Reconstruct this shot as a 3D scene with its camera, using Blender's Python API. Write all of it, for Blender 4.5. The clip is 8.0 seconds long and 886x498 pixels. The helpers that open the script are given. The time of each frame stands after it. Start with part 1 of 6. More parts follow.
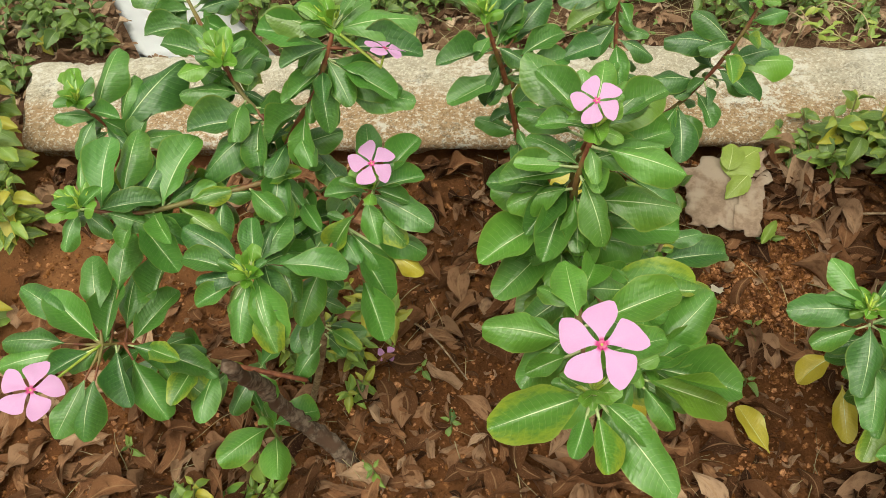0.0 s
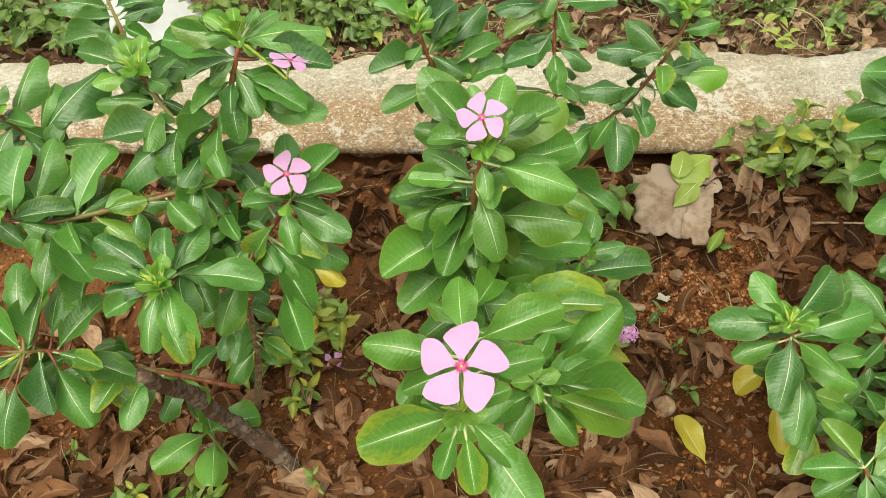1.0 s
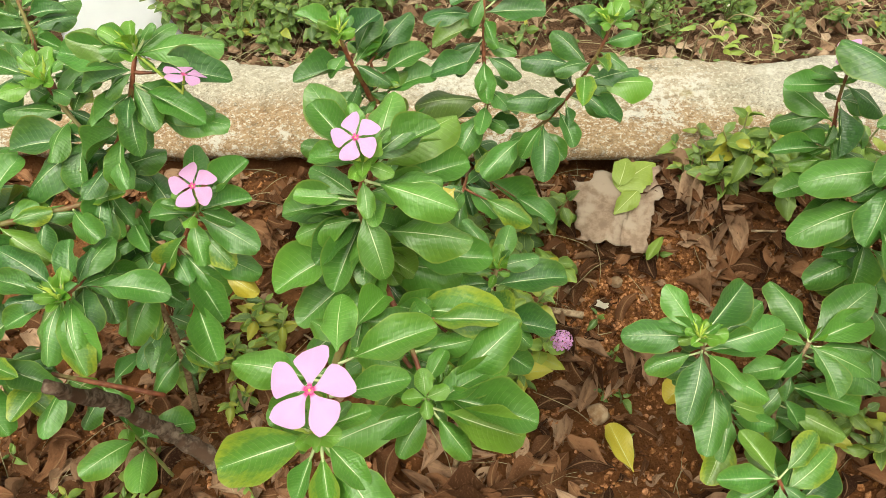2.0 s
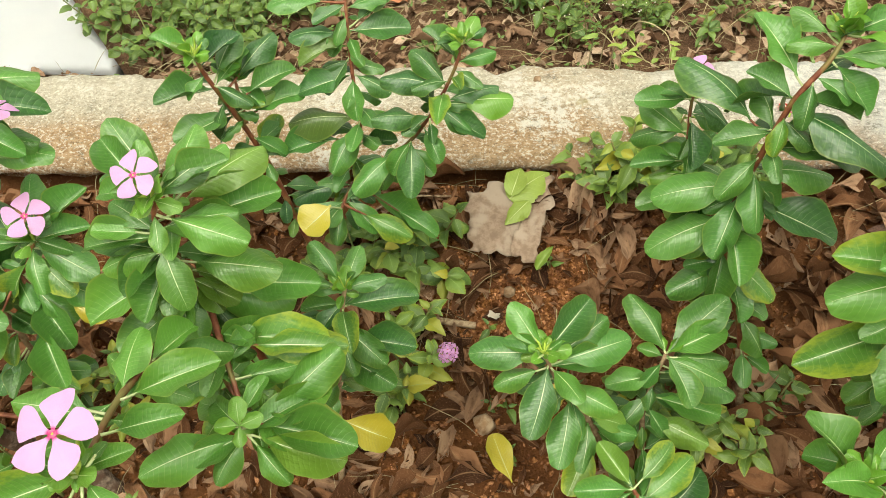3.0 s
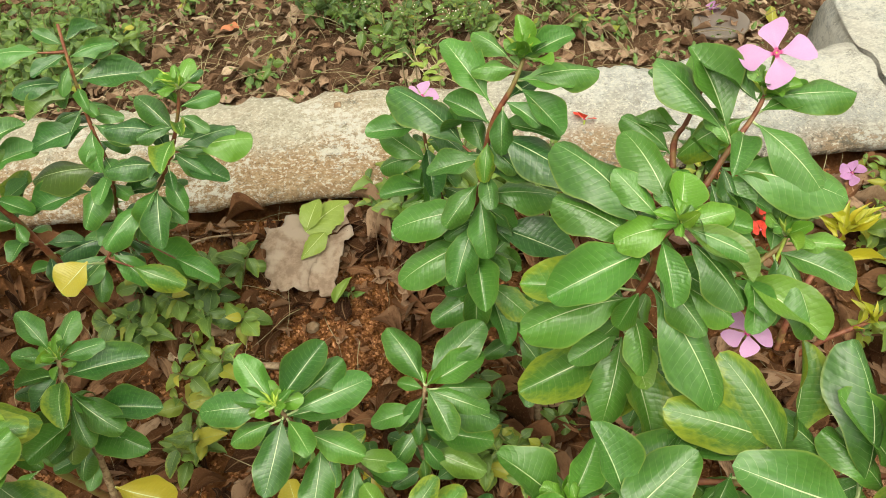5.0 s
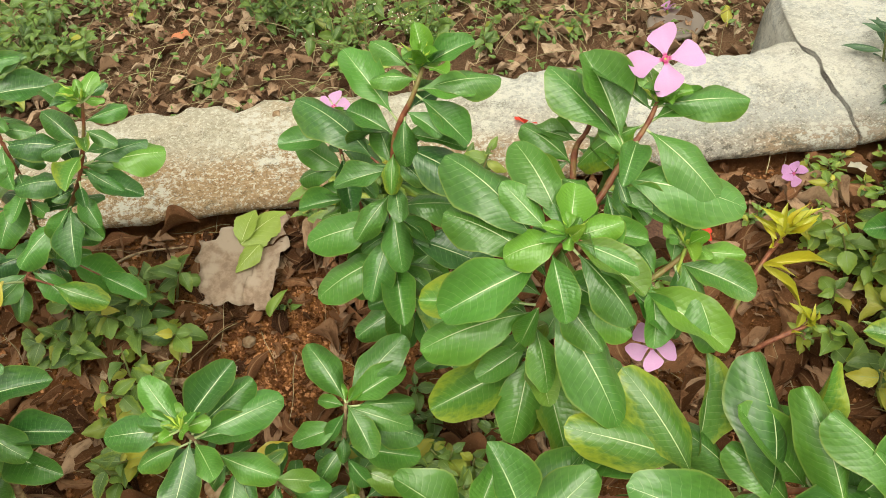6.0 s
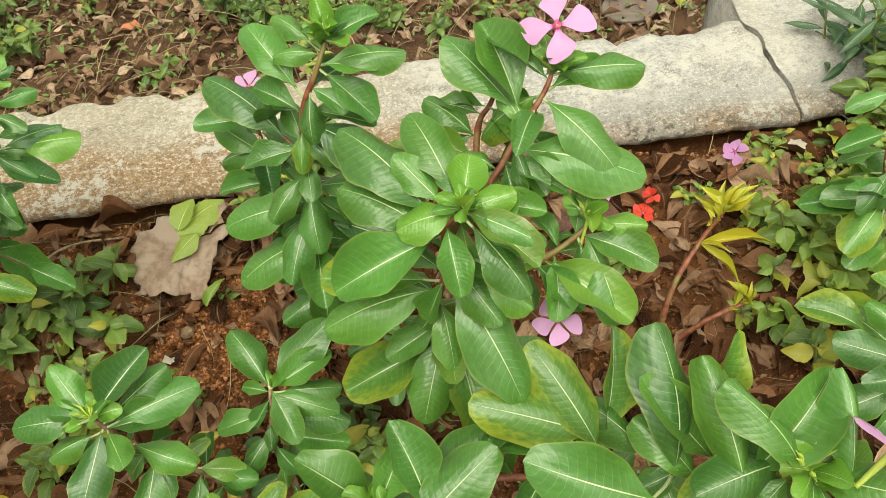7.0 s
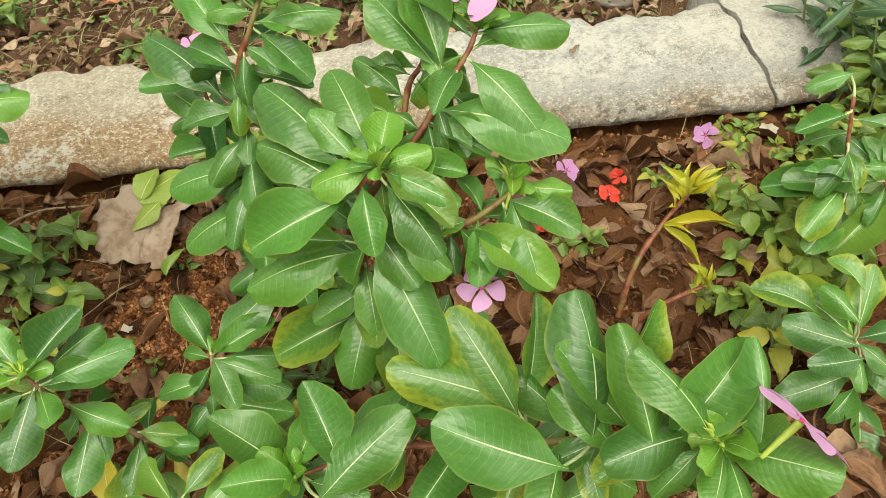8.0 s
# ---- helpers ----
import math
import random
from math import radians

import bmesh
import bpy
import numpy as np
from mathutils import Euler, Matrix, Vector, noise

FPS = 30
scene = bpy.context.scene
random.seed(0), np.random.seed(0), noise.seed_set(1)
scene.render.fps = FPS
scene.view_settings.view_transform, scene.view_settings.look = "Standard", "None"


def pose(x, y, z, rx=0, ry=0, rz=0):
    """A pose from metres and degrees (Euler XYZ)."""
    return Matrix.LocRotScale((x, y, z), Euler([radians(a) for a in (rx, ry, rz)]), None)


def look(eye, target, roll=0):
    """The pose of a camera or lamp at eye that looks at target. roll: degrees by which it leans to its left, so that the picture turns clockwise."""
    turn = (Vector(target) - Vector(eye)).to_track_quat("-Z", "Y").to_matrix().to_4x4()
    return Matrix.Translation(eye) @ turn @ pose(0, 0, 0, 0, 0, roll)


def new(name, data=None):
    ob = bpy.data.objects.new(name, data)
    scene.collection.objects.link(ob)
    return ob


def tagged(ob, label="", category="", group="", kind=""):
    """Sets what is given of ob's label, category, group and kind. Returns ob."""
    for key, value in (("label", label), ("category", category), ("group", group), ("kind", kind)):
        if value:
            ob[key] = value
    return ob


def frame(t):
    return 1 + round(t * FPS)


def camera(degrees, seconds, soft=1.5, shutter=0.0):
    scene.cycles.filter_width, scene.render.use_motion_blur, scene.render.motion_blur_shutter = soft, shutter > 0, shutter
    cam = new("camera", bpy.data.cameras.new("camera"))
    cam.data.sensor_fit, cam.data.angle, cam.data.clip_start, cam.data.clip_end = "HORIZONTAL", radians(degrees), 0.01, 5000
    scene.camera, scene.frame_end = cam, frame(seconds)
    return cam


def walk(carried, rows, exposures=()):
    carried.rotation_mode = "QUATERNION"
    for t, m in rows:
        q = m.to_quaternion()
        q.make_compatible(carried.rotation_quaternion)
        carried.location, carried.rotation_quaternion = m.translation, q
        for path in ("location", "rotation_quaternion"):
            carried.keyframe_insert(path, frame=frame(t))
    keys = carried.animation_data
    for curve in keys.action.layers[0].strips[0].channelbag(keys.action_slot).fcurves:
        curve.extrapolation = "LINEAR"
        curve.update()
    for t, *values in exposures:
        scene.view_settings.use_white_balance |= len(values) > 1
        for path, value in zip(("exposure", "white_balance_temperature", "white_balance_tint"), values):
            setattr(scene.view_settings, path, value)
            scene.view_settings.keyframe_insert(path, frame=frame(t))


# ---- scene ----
cam = camera(65.0, 8.0, 0.5)
PATH = [
    (0, (0.045, 0.107, 0.742), (0.21, 1.466, -0.716), -11.1),
    (0.5, (0.081, 0.102, 0.745), (0.24, 1.459, -0.716), -11.2),
    (1, (0.113, 0.098, 0.74), (0.273, 1.453, -0.723), -10.8),
    (1.5, (0.14, 0.095, 0.74), (0.299, 1.445, -0.727), -10.4),
    (3, (0.307, 0.069, 0.745), (0.502, 1.393, -0.741), -10.4),
    (3.5, (0.361, 0.057, 0.742), (0.577, 1.377, -0.745), -10.8),
    (4, (0.409, 0.054, 0.739), (0.651, 1.367, -0.75), -11.4),
    (4.5, (0.463, 0.046, 0.735), (0.745, 1.349, -0.756), -11.5),
    (5, (0.501, 0.039, 0.726), (0.832, 1.33, -0.765), -11.3),
    (6.5, (0.597, 0.019, 0.703), (0.961, 1.296, -0.792), -11.8),
    (7, (0.616, 0.003, 0.689), (0.998, 1.263, -0.817), -11.7),
    (7.5, (0.62, -0.012, 0.675), (0.999, 1.24, -0.838), -10.7),
    (8, (0.66, -0.029, 0.664), (1.011, 1.228, -0.852), -11.1),
]
walk(cam, [(t, look(eye, target, roll)) for t, eye, target, roll in PATH], [(0.0, 0.56), (0.5, 0.62), (1.2, 0.78), (3.0, 0.86), (4.5, 0.74), (6.5, 0.71), (8.0, 0.70)])

# ---- world and light: a bright overcast sky ----
SUN_ELEVATION, SUN_TURN = radians(62), radians(150)
world = bpy.data.worlds.new("overcast_sky")
scene.world = world
world.use_nodes = True
wn, wl = world.node_tree.nodes, world.node_tree.links
sky = wn.new("ShaderNodeTexSky")
sky.sky_type, sky.sun_disc = "NISHITA", False
sky.sun_elevation, sky.sun_rotation = SUN_ELEVATION, SUN_TURN
sky.dust_density, sky.air_density = 4.0, 1.0
veil = wn.new("ShaderNodeHueSaturation")
veil.inputs["Saturation"].default_value = 0.08
wl.new(sky.outputs[0], veil.inputs["Color"])
tint = wn.new("ShaderNodeMix")
tint.data_type, tint.blend_type = "RGBA", "MULTIPLY"
tint.inputs["Factor"].default_value = 1.0
tint.inputs[7].default_value = (0.99, 0.985, 0.80, 1)
wl.new(veil.outputs[0], tint.inputs[6])
wl.new(tint.outputs[2], wn["Background"].inputs["Color"])
wn["Background"].inputs["Strength"].default_value = 0.135
sun = new("sun", bpy.data.lights.new("sun", "SUN"))
sun.data.energy, sun.data.angle, sun.data.color = 1.4, radians(35), (1.0, 0.955, 0.80)
sun.matrix_world = look((-2.0, -1.6, 4.6), (0.0, 0.0, 0.0))


# ---- node helpers ----
def material(name):
    m = bpy.data.materials.new(name)
    m.use_nodes = True
    n, l = m.node_tree.nodes, m.node_tree.links
    return m, n, l, n["Principled BSDF"]


def math_node(n, l, op, a, b=None, c=None, clamp=False):
    node = n.new("ShaderNodeMath")
    node.operation, node.use_clamp = op, clamp
    for i, v in enumerate((a, b, c)):
        if v is None:
            continue
        if isinstance(v, (int, float)):
            node.inputs[i].default_value = v
        else:
            l.new(v, node.inputs[i])
    return node.outputs[0]


def ramp(n, l, value, low, high, to_low=0.0, to_high=1.0):
    node = n.new("ShaderNodeMapRange")
    node.interpolation_type = "SMOOTHSTEP"
    l.new(value, node.inputs["Value"])
    for key, v in (("From Min", low), ("From Max", high), ("To Min", to_low), ("To Max", to_high)):
        if isinstance(v, (int, float)):
            node.inputs[key].default_value = v
        else:
            l.new(v, node.inputs[key])
    return node.outputs["Result"]


def mix(n, l, factor, a, b, blend="MIX"):
    node = n.new("ShaderNodeMix")
    node.data_type, node.blend_type = "RGBA", blend
    if isinstance(factor, (int, float)):
        node.inputs["Factor"].default_value = factor
    else:
        l.new(factor, node.inputs["Factor"])
    for key, v in (("A", a), ("B", b)):
        sock = [s for s in node.inputs if s.name == key and s.type == "RGBA"][0]
        if isinstance(v, tuple):
            sock.default_value = (*v, 1)
        else:
            l.new(v, sock)
    return [s for s in node.outputs if s.type == "RGBA"][0]


def noise_tex(n, l, scale, detail=4.0, rough=0.55, coords=None, distortion=0.0):
    node = n.new("ShaderNodeTexNoise")
    node.inputs["Scale"].default_value, node.inputs["Detail"].default_value = scale, detail
    node.inputs["Roughness"].default_value, node.inputs["Distortion"].default_value = rough, distortion
    if coords is None:
        coords = n.new("ShaderNodeTexCoord").outputs["Object"]
    l.new(coords, node.inputs["Vector"])
    return node.outputs["Fac"]


def bump(n, l, shader, height, strength, distance):
    node = n.new("ShaderNodeBump")
    node.inputs["Strength"].default_value, node.inputs["Distance"].default_value = strength, distance
    l.new(height, node.inputs["Height"])
    l.new(node.outputs[0], shader.inputs["Normal"])


def see_through(m, n, l, shader, colour, amount):
    """Thin tissue that lets some light pass."""
    tr, both = n.new("ShaderNodeBsdfTranslucent"), n.new("ShaderNodeMixShader")
    l.new(colour, tr.inputs["Color"])
    both.inputs[0].default_value = amount
    l.new(shader.outputs[0], both.inputs[1])
    l.new(tr.outputs[0], both.inputs[2])
    l.new(both.outputs[0], n["Material Output"].inputs["Surface"])


# ---- materials ----
def green_leaf(name, dark, mid, rib, young, pairs, rib_width, gloss):
    """A veined leaf. Object colour: red = yellowed, green = yellow rim, blue = young and pale."""
    m, n, l, p = material(name)
    uv = n.new("ShaderNodeSeparateXYZ")
    l.new(n.new("ShaderNodeTexCoord").outputs["UV"], uv.inputs[0])
    u = math_node(n, l, "ABSOLUTE", math_node(n, l, "MULTIPLY_ADD", uv.outputs[0], 2.0, -1.0))
    v = uv.outputs[1]
    info = n.new("ShaderNodeObjectInfo")
    tone = n.new("ShaderNodeSeparateColor")
    l.new(info.outputs["Color"], tone.inputs[0])
    half = math_node(n, l, "MULTIPLY_ADD", v, -rib_width, rib_width * 1.10)
    midrib = math_node(n, l, "SUBTRACT", 1.0, ramp(n, l, u, math_node(n, l, "MULTIPLY", half, 0.45), half))
    bend = math_node(n, l, "POWER", u, 1.3)
    wander = math_node(n, l, "MULTIPLY_ADD", noise_tex(n, l, 4.5, 2.0), 0.7, -0.35)
    run = math_node(n, l, "FRACT", math_node(n, l, "ADD", wander, math_node(n, l, "MULTIPLY_ADD", bend, -2.1, math_node(n, l, "MULTIPLY", v, pairs))))
    ridge = math_node(n, l, "ABSOLUTE", math_node(n, l, "MULTIPLY_ADD", run, 2.0, -1.0))
    side = math_node(n, l, "MULTIPLY", ramp(n, l, ridge, 0.87, 0.96), ramp(n, l, u, 0.35, 0.95, 1.0, 0.2))
    grain = noise_tex(n, l, 60.0, 5.0)
    patch = noise_tex(n, l, 14.0, 3.0)
    shade = math_node(n, l, "ADD", math_node(n, l, "MULTIPLY", info.outputs["Random"], 1.0), math_node(n, l, "MULTIPLY_ADD", patch, 1.1, -0.56), clamp=True)
    col = mix(n, l, shade, dark, mid)
    col = mix(n, l, tone.outputs[2], col, young)
    rim = math_node(n, l, "MULTIPLY", tone.outputs[1], ramp(n, l, math_node(n, l, "ADD", math_node(n, l, "MULTIPLY_ADD", v, 0.42, math_node(n, l, "MULTIPLY", u, 0.72)), math_node(n, l, "MULTIPLY_ADD", patch, 0.9, -0.45)), 0.48, 1.08), clamp=True)
    old = math_node(n, l, "MULTIPLY", tone.outputs[0], ramp(n, l, grain, 0.2, 0.55, 0.75, 1.0), clamp=True)
    col = mix(n, l, math_node(n, l, "MAXIMUM", rim, old), col, mix(n, l, math_node(n, l, "MULTIPLY", tone.outputs[0], 1.0), (0.33, 0.40, 0.030), (0.50, 0.40, 0.030)))
    spots = math_node(n, l, "MULTIPLY", ramp(n, l, noise_tex(n, l, 190.0, 2.0), 0.70, 0.78), 0.35)
    col = mix(n, l, spots, col, (0.16, 0.17, 0.05))
    col = mix(n, l, math_node(n, l, "MULTIPLY", side, 0.13), col, rib)
    col = mix(n, l, ramp(n, l, u, 0.93, 0.985, 0.0, 0.45), col, (0.30, 0.36, 0.08))
    col = mix(n, l, math_node(n, l, "MULTIPLY", midrib, 0.92), col, rib)
    l.new(col, p.inputs["Base Color"])
    l.new(ramp(n, l, grain, 0.3, 0.7, gloss - 0.07, gloss + 0.09), p.inputs["Roughness"])
    p.inputs["Specular IOR Level"].default_value = 0.80
    pucker = math_node(n, l, "MULTIPLY_ADD", noise_tex(n, l, 7.0, 2.0, 0.5), 3.0, math_node(n, l, "MULTIPLY", grain, 0.12))
    quilt = math_node(n, l, "MULTIPLY_ADD", ramp(n, l, ridge, 0.2, 1.0), -0.30, pucker)
    bump(n, l, p, math_node(n, l, "MULTIPLY_ADD", midrib, -1.6, quilt), 0.26, 0.0012)
    see_through(m, n, l, p, col, 0.16)
    return m


def petal_paint(name, colour, throat, pale):
    m, n, l, p = material(name)
    uv = n.new("ShaderNodeSeparateXYZ")
    l.new(n.new("ShaderNodeTexCoord").outputs["UV"], uv.inputs[0])
    u = math_node(n, l, "ABSOLUTE", math_node(n, l, "MULTIPLY_ADD", uv.outputs[0], 2.0, -1.0))
    col = mix(n, l, ramp(n, l, noise_tex(n, l, 120.0, 3.0), 0.3, 0.7), colour, pale)
    col = mix(n, l, math_node(n, l, "MULTIPLY", ramp(n, l, u, 0.0, 0.25, 0.25, 0.0), 1.0), col, pale)
    col = mix(n, l, ramp(n, l, uv.outputs[1], 0.03, 0.14, 1.0, 0.0), col, throat)
    l.new(col, p.inputs["Base Color"])
    p.inputs["Roughness"].default_value = 0.55
    see_through(m, n, l, p, col, 0.3)
    return m


def grainy(name, a, b, scale, rough, relief, c=None, patch_scale=None, spread=(0.35, 0.65), vary=0.4):
    """A mottled matt surface of two or three colours, finely rough."""
    m, n, l, p = material(name)
    info = n.new("ShaderNodeObjectInfo")
    fine = noise_tex(n, l, scale, 6.0, 0.62)
    col = mix(n, l, ramp(n, l, fine, *spread), a, b)
    if c:
        col = mix(n, l, ramp(n, l, noise_tex(n, l, patch_scale, 4.0), 0.48, 0.62), col, c)
    hsv = n.new("ShaderNodeHueSaturation")
    l.new(col, hsv.inputs["Color"])
    island = n.new("ShaderNodeNewGeometry").outputs["Random Per Island"]
    chance = math_node(n, l, "FRACT", math_node(n, l, "MULTIPLY_ADD", info.outputs["Random"], 7.3, island))
    l.new(math_node(n, l, "MULTIPLY_ADD", chance, vary, 1.0 - vary / 2), hsv.inputs["Value"])
    l.new(math_node(n, l, "MULTIPLY_ADD", chance, -0.16 * (vary > 0.6), 1.0 + 0.10 * (vary > 0.6)), hsv.inputs["Saturation"])
    l.new(hsv.outputs[0], p.inputs["Base Color"])
    p.inputs["Roughness"].default_value = rough
    p.inputs["Specular IOR Level"].default_value = 0.5 if rough < 0.62 else 0.10
    bump(n, l, p, fine, 0.7, relief)
    return m


LEAF = green_leaf("periwinkle_leaf", (0.022, 0.096, 0.025), (0.082, 0.250, 0.043), (0.62, 0.72, 0.40), (0.17, 0.38, 0.022), 16.0, 0.045, 0.36)
LIME_LEAF = green_leaf("fallen_green_leaf", (0.12, 0.20, 0.020), (0.24, 0.335, 0.040), (0.60, 0.66, 0.30), (0.30, 0.42, 0.06), 8.0, 0.05, 0.5)
WEED_LEAF = green_leaf("weed_leaf", (0.046, 0.108, 0.018), (0.120, 0.205, 0.028), (0.26, 0.36, 0.12), (0.24, 0.38, 0.05), 6.0, 0.05, 0.5)
DARK_LEAF = green_leaf("narrow_dark_leaf", (0.025, 0.075, 0.03), (0.05, 0.13, 0.05), (0.3, 0.42, 0.2), (0.1, 0.2, 0.05), 10.0, 0.06, 0.4)
YELLOW_LEAF = green_leaf("yellow_narrow_leaf", (0.38, 0.37, 0.015), (0.60, 0.50, 0.012), (0.60, 0.56, 0.14), (0.4, 0.5, 0.05), 12.0, 0.08, 0.4)
PETAL = petal_paint("pink_petal", (0.73, 0.34, 0.70), (0.66, 0.03, 0.26), (0.77, 0.46, 0.78))
MAUVE = petal_paint("mauve_petal", (0.55, 0.22, 0.55), (0.45, 0.03, 0.25), (0.62, 0.34, 0.62))
RED = petal_paint("red_petal", (0.75, 0.03, 0.02), (0.6, 0.02, 0.02), (0.8, 0.1, 0.05))
EYE = grainy("flower_eye", (0.55, 0.02, 0.16), (0.72, 0.16, 0.34), 9.0, 0.6, 0.0003)
BUD = grainy("flower_bud", (0.34, 0.50, 0.05), (0.52, 0.60, 0.12), 160.0, 0.5, 0.0003)
STEM = grainy("red_green_stem", (0.16, 0.045, 0.022), (0.28, 0.10, 0.05), 120.0, 0.5, 0.0006, (0.20, 0.17, 0.05), 30.0)
BARK = grainy("tan_bark", (0.16, 0.10, 0.055), (0.34, 0.25, 0.15), 150.0, 0.8, 0.0012)
GREEN_STEM = grainy("weed_stem", (0.12, 0.16, 0.04), (0.22, 0.20, 0.07), 90.0, 0.6, 0.0004)
PETIOLE = grainy("pale_petiole", (0.38, 0.47, 0.20), (0.50, 0.56, 0.30), 120.0, 0.5, 0.0002)
DEAD_WOOD = grainy("dead_wood", (0.060, 0.040, 0.029), (0.20, 0.15, 0.115), 140.0, 0.95, 0.004, (0.085, 0.050, 0.034), 45.0)
TWIG = grainy("pale_twig", (0.20, 0.13, 0.08), (0.40, 0.30, 0.20), 140.0, 0.8, 0.0008)
TAN = grainy("big_dry_leaf", (0.20, 0.138, 0.10), (0.295, 0.215, 0.160), 110.0, 0.8, 0.0016, (0.335, 0.262, 0.205), 25.0)
DARK_DRY = grainy("dark_dry_leaf", (0.07, 0.032, 0.022), (0.16, 0.08, 0.05), 40.0, 0.6, 0.001)
ORANGE_DRY = grainy("orange_dry_leaf", (0.55, 0.16, 0.06), (0.62, 0.25, 0.12), 60.0, 0.6, 0.0006)
GRIT = grainy("soil_grit", (0.19, 0.075, 0.028), (0.42, 0.20, 0.088), 300.0, 0.95, 0.0006, (0.10, 0.038, 0.015), 60.0, (0.35, 0.65), 1.0)
STONE = grainy("small_stone", (0.22, 0.13, 0.07), (0.36, 0.26, 0.17), 80.0, 0.9, 0.0016)
STRAW = grainy("dry_straw", (0.30, 0.24, 0.12), (0.42, 0.36, 0.22), 90.0, 0.7, 0.0004)


def dry_leaf(name, colours):
    """Dead leaves: every one has its own brown, with a paler midrib, blotches and a crinkled surface."""
    m, n, l, p = material(name)
    info = n.new("ShaderNodeObjectInfo")
    island = n.new("ShaderNodeNewGeometry").outputs["Random Per Island"]
    chance = math_node(n, l, "FRACT", math_node(n, l, "MULTIPLY_ADD", info.outputs["Random"], 7.3, island))
    at = n.new("ShaderNodeTexCoord").outputs["UV"]
    shift = n.new("ShaderNodeVectorMath")
    shift.operation = "ADD"
    far = n.new("ShaderNodeCombineXYZ")
    l.new(math_node(n, l, "MULTIPLY", chance, 40.0), far.inputs[0])
    l.new(at, shift.inputs[0])
    l.new(far.outputs[0], shift.inputs[1])
    here = shift.outputs[0]
    steps = n.new("ShaderNodeValToRGB")
    steps.color_ramp.elements[0].color, steps.color_ramp.elements[1].color = (*colours[0], 1), (*colours[-1], 1)
    for k, c in enumerate(colours[1:-1]):
        steps.color_ramp.elements.new((k + 1) / (len(colours) - 1)).color = (*c, 1)
    l.new(chance, steps.inputs[0])
    blotch, fine = noise_tex(n, l, 3.5, 5.0, 0.65, here), noise_tex(n, l, 22.0, 4.0, 0.6, here)
    col = mix(n, l, ramp(n, l, blotch, 0.45, 0.70, 0.0, 0.65), steps.outputs[0], (0.065, 0.027, 0.012))
    col = mix(n, l, ramp(n, l, fine, 0.52, 0.72, 0.0, 0.4), col, (0.34, 0.20, 0.11))
    uv = n.new("ShaderNodeSeparateXYZ")
    l.new(at, uv.inputs[0])
    u = math_node(n, l, "ABSOLUTE", math_node(n, l, "MULTIPLY_ADD", uv.outputs[0], 2.0, -1.0))
    col = mix(n, l, ramp(n, l, u, 0.03, 0.12, 0.45, 0.0), col, (0.36, 0.22, 0.12))
    l.new(col, p.inputs["Base Color"])
    p.inputs["Roughness"].default_value = 0.75
    p.inputs["Specular IOR Level"].default_value = 0.09
    bump(n, l, p, math_node(n, l, "MULTIPLY_ADD", fine, 0.5, blotch), 0.8, 0.003)
    return m


DRY = dry_leaf("dry_leaf", [(0.026, 0.010, 0.005), (0.095, 0.040, 0.017), (0.160, 0.072, 0.034), (0.27, 0.130, 0.064), (0.27, 0.155, 0.092), (0.46, 0.305, 0.20)])
BLEACHED = dry_leaf("bleached_dry_leaf", [(0.075, 0.038, 0.023), (0.20, 0.115, 0.068), (0.33, 0.205, 0.13), (0.42, 0.29, 0.195), (0.55, 0.42, 0.30)])


def soil():
    m, n, l, p = material("red_soil")
    clod, fine = noise_tex(n, l, 26.0, 7.0, 0.68), noise_tex(n, l, 320.0, 5.0, 0.7)
    col = mix(n, l, ramp(n, l, clod, 0.35, 0.62), (0.062, 0.022, 0.008), (0.178, 0.070, 0.025))
    col = mix(n, l, ramp(n, l, noise_tex(n, l, 3.2, 3.0), 0.5, 0.72), col, (0.30, 0.135, 0.055))
    col = mix(n, l, ramp(n, l, fine, 0.52, 0.70, 0.0, 0.65), col, (0.36, 0.17, 0.075))
    col = mix(n, l, ramp(n, l, noise_tex(n, l, 150.0, 4.0, 0.65), 0.54, 0.68, 0.0, 0.8), col, (0.040, 0.015, 0.006))
    island = n.new("ShaderNodeNewGeometry").outputs["Random Per Island"]
    col = mix(n, l, math_node(n, l, "MULTIPLY", island, 0.55), col, (0.33, 0.15, 0.065))
    # shade in the hollow of the bed is painted in, with a ragged border
    xyz = n.new("ShaderNodeSeparateXYZ")
    l.new(n.new("ShaderNodeTexCoord").outputs["Object"], xyz.inputs[0])
    away = math_node(n, l, "MULTIPLY_ADD", xyz.outputs[0], 0.337, math_node(n, l, "MULTIPLY", xyz.outputs[1], 0.941))
    humus = ramp(n, l, math_node(n, l, "MULTIPLY_ADD", clod, 0.2, away), 1.08, 1.28)
    col = mix(n, l, math_node(n, l, "MULTIPLY", humus, 0.80), col, mix(n, l, ramp(n, l, fine, 0.4, 0.65), (0.105, 0.062, 0.038), (0.26, 0.165, 0.105)))
    hollow_shade = ramp(n, l, math_node(n, l, "MULTIPLY_ADD", clod, 0.16, away), 0.66, 0.76, 1.0, 0.0)
    col = mix(n, l, hollow_shade, col, (0.88, 0.84, 0.80), "MULTIPLY")
    l.new(col, p.inputs["Base Color"])
    p.inputs["Roughness"].default_value = 0.95
    p.inputs["Specular IOR Level"].default_value = 0.06
    bump(n, l, p, math_node(n, l, "MULTIPLY_ADD", fine, 0.6, clod), 1.0, 0.012)
    return m


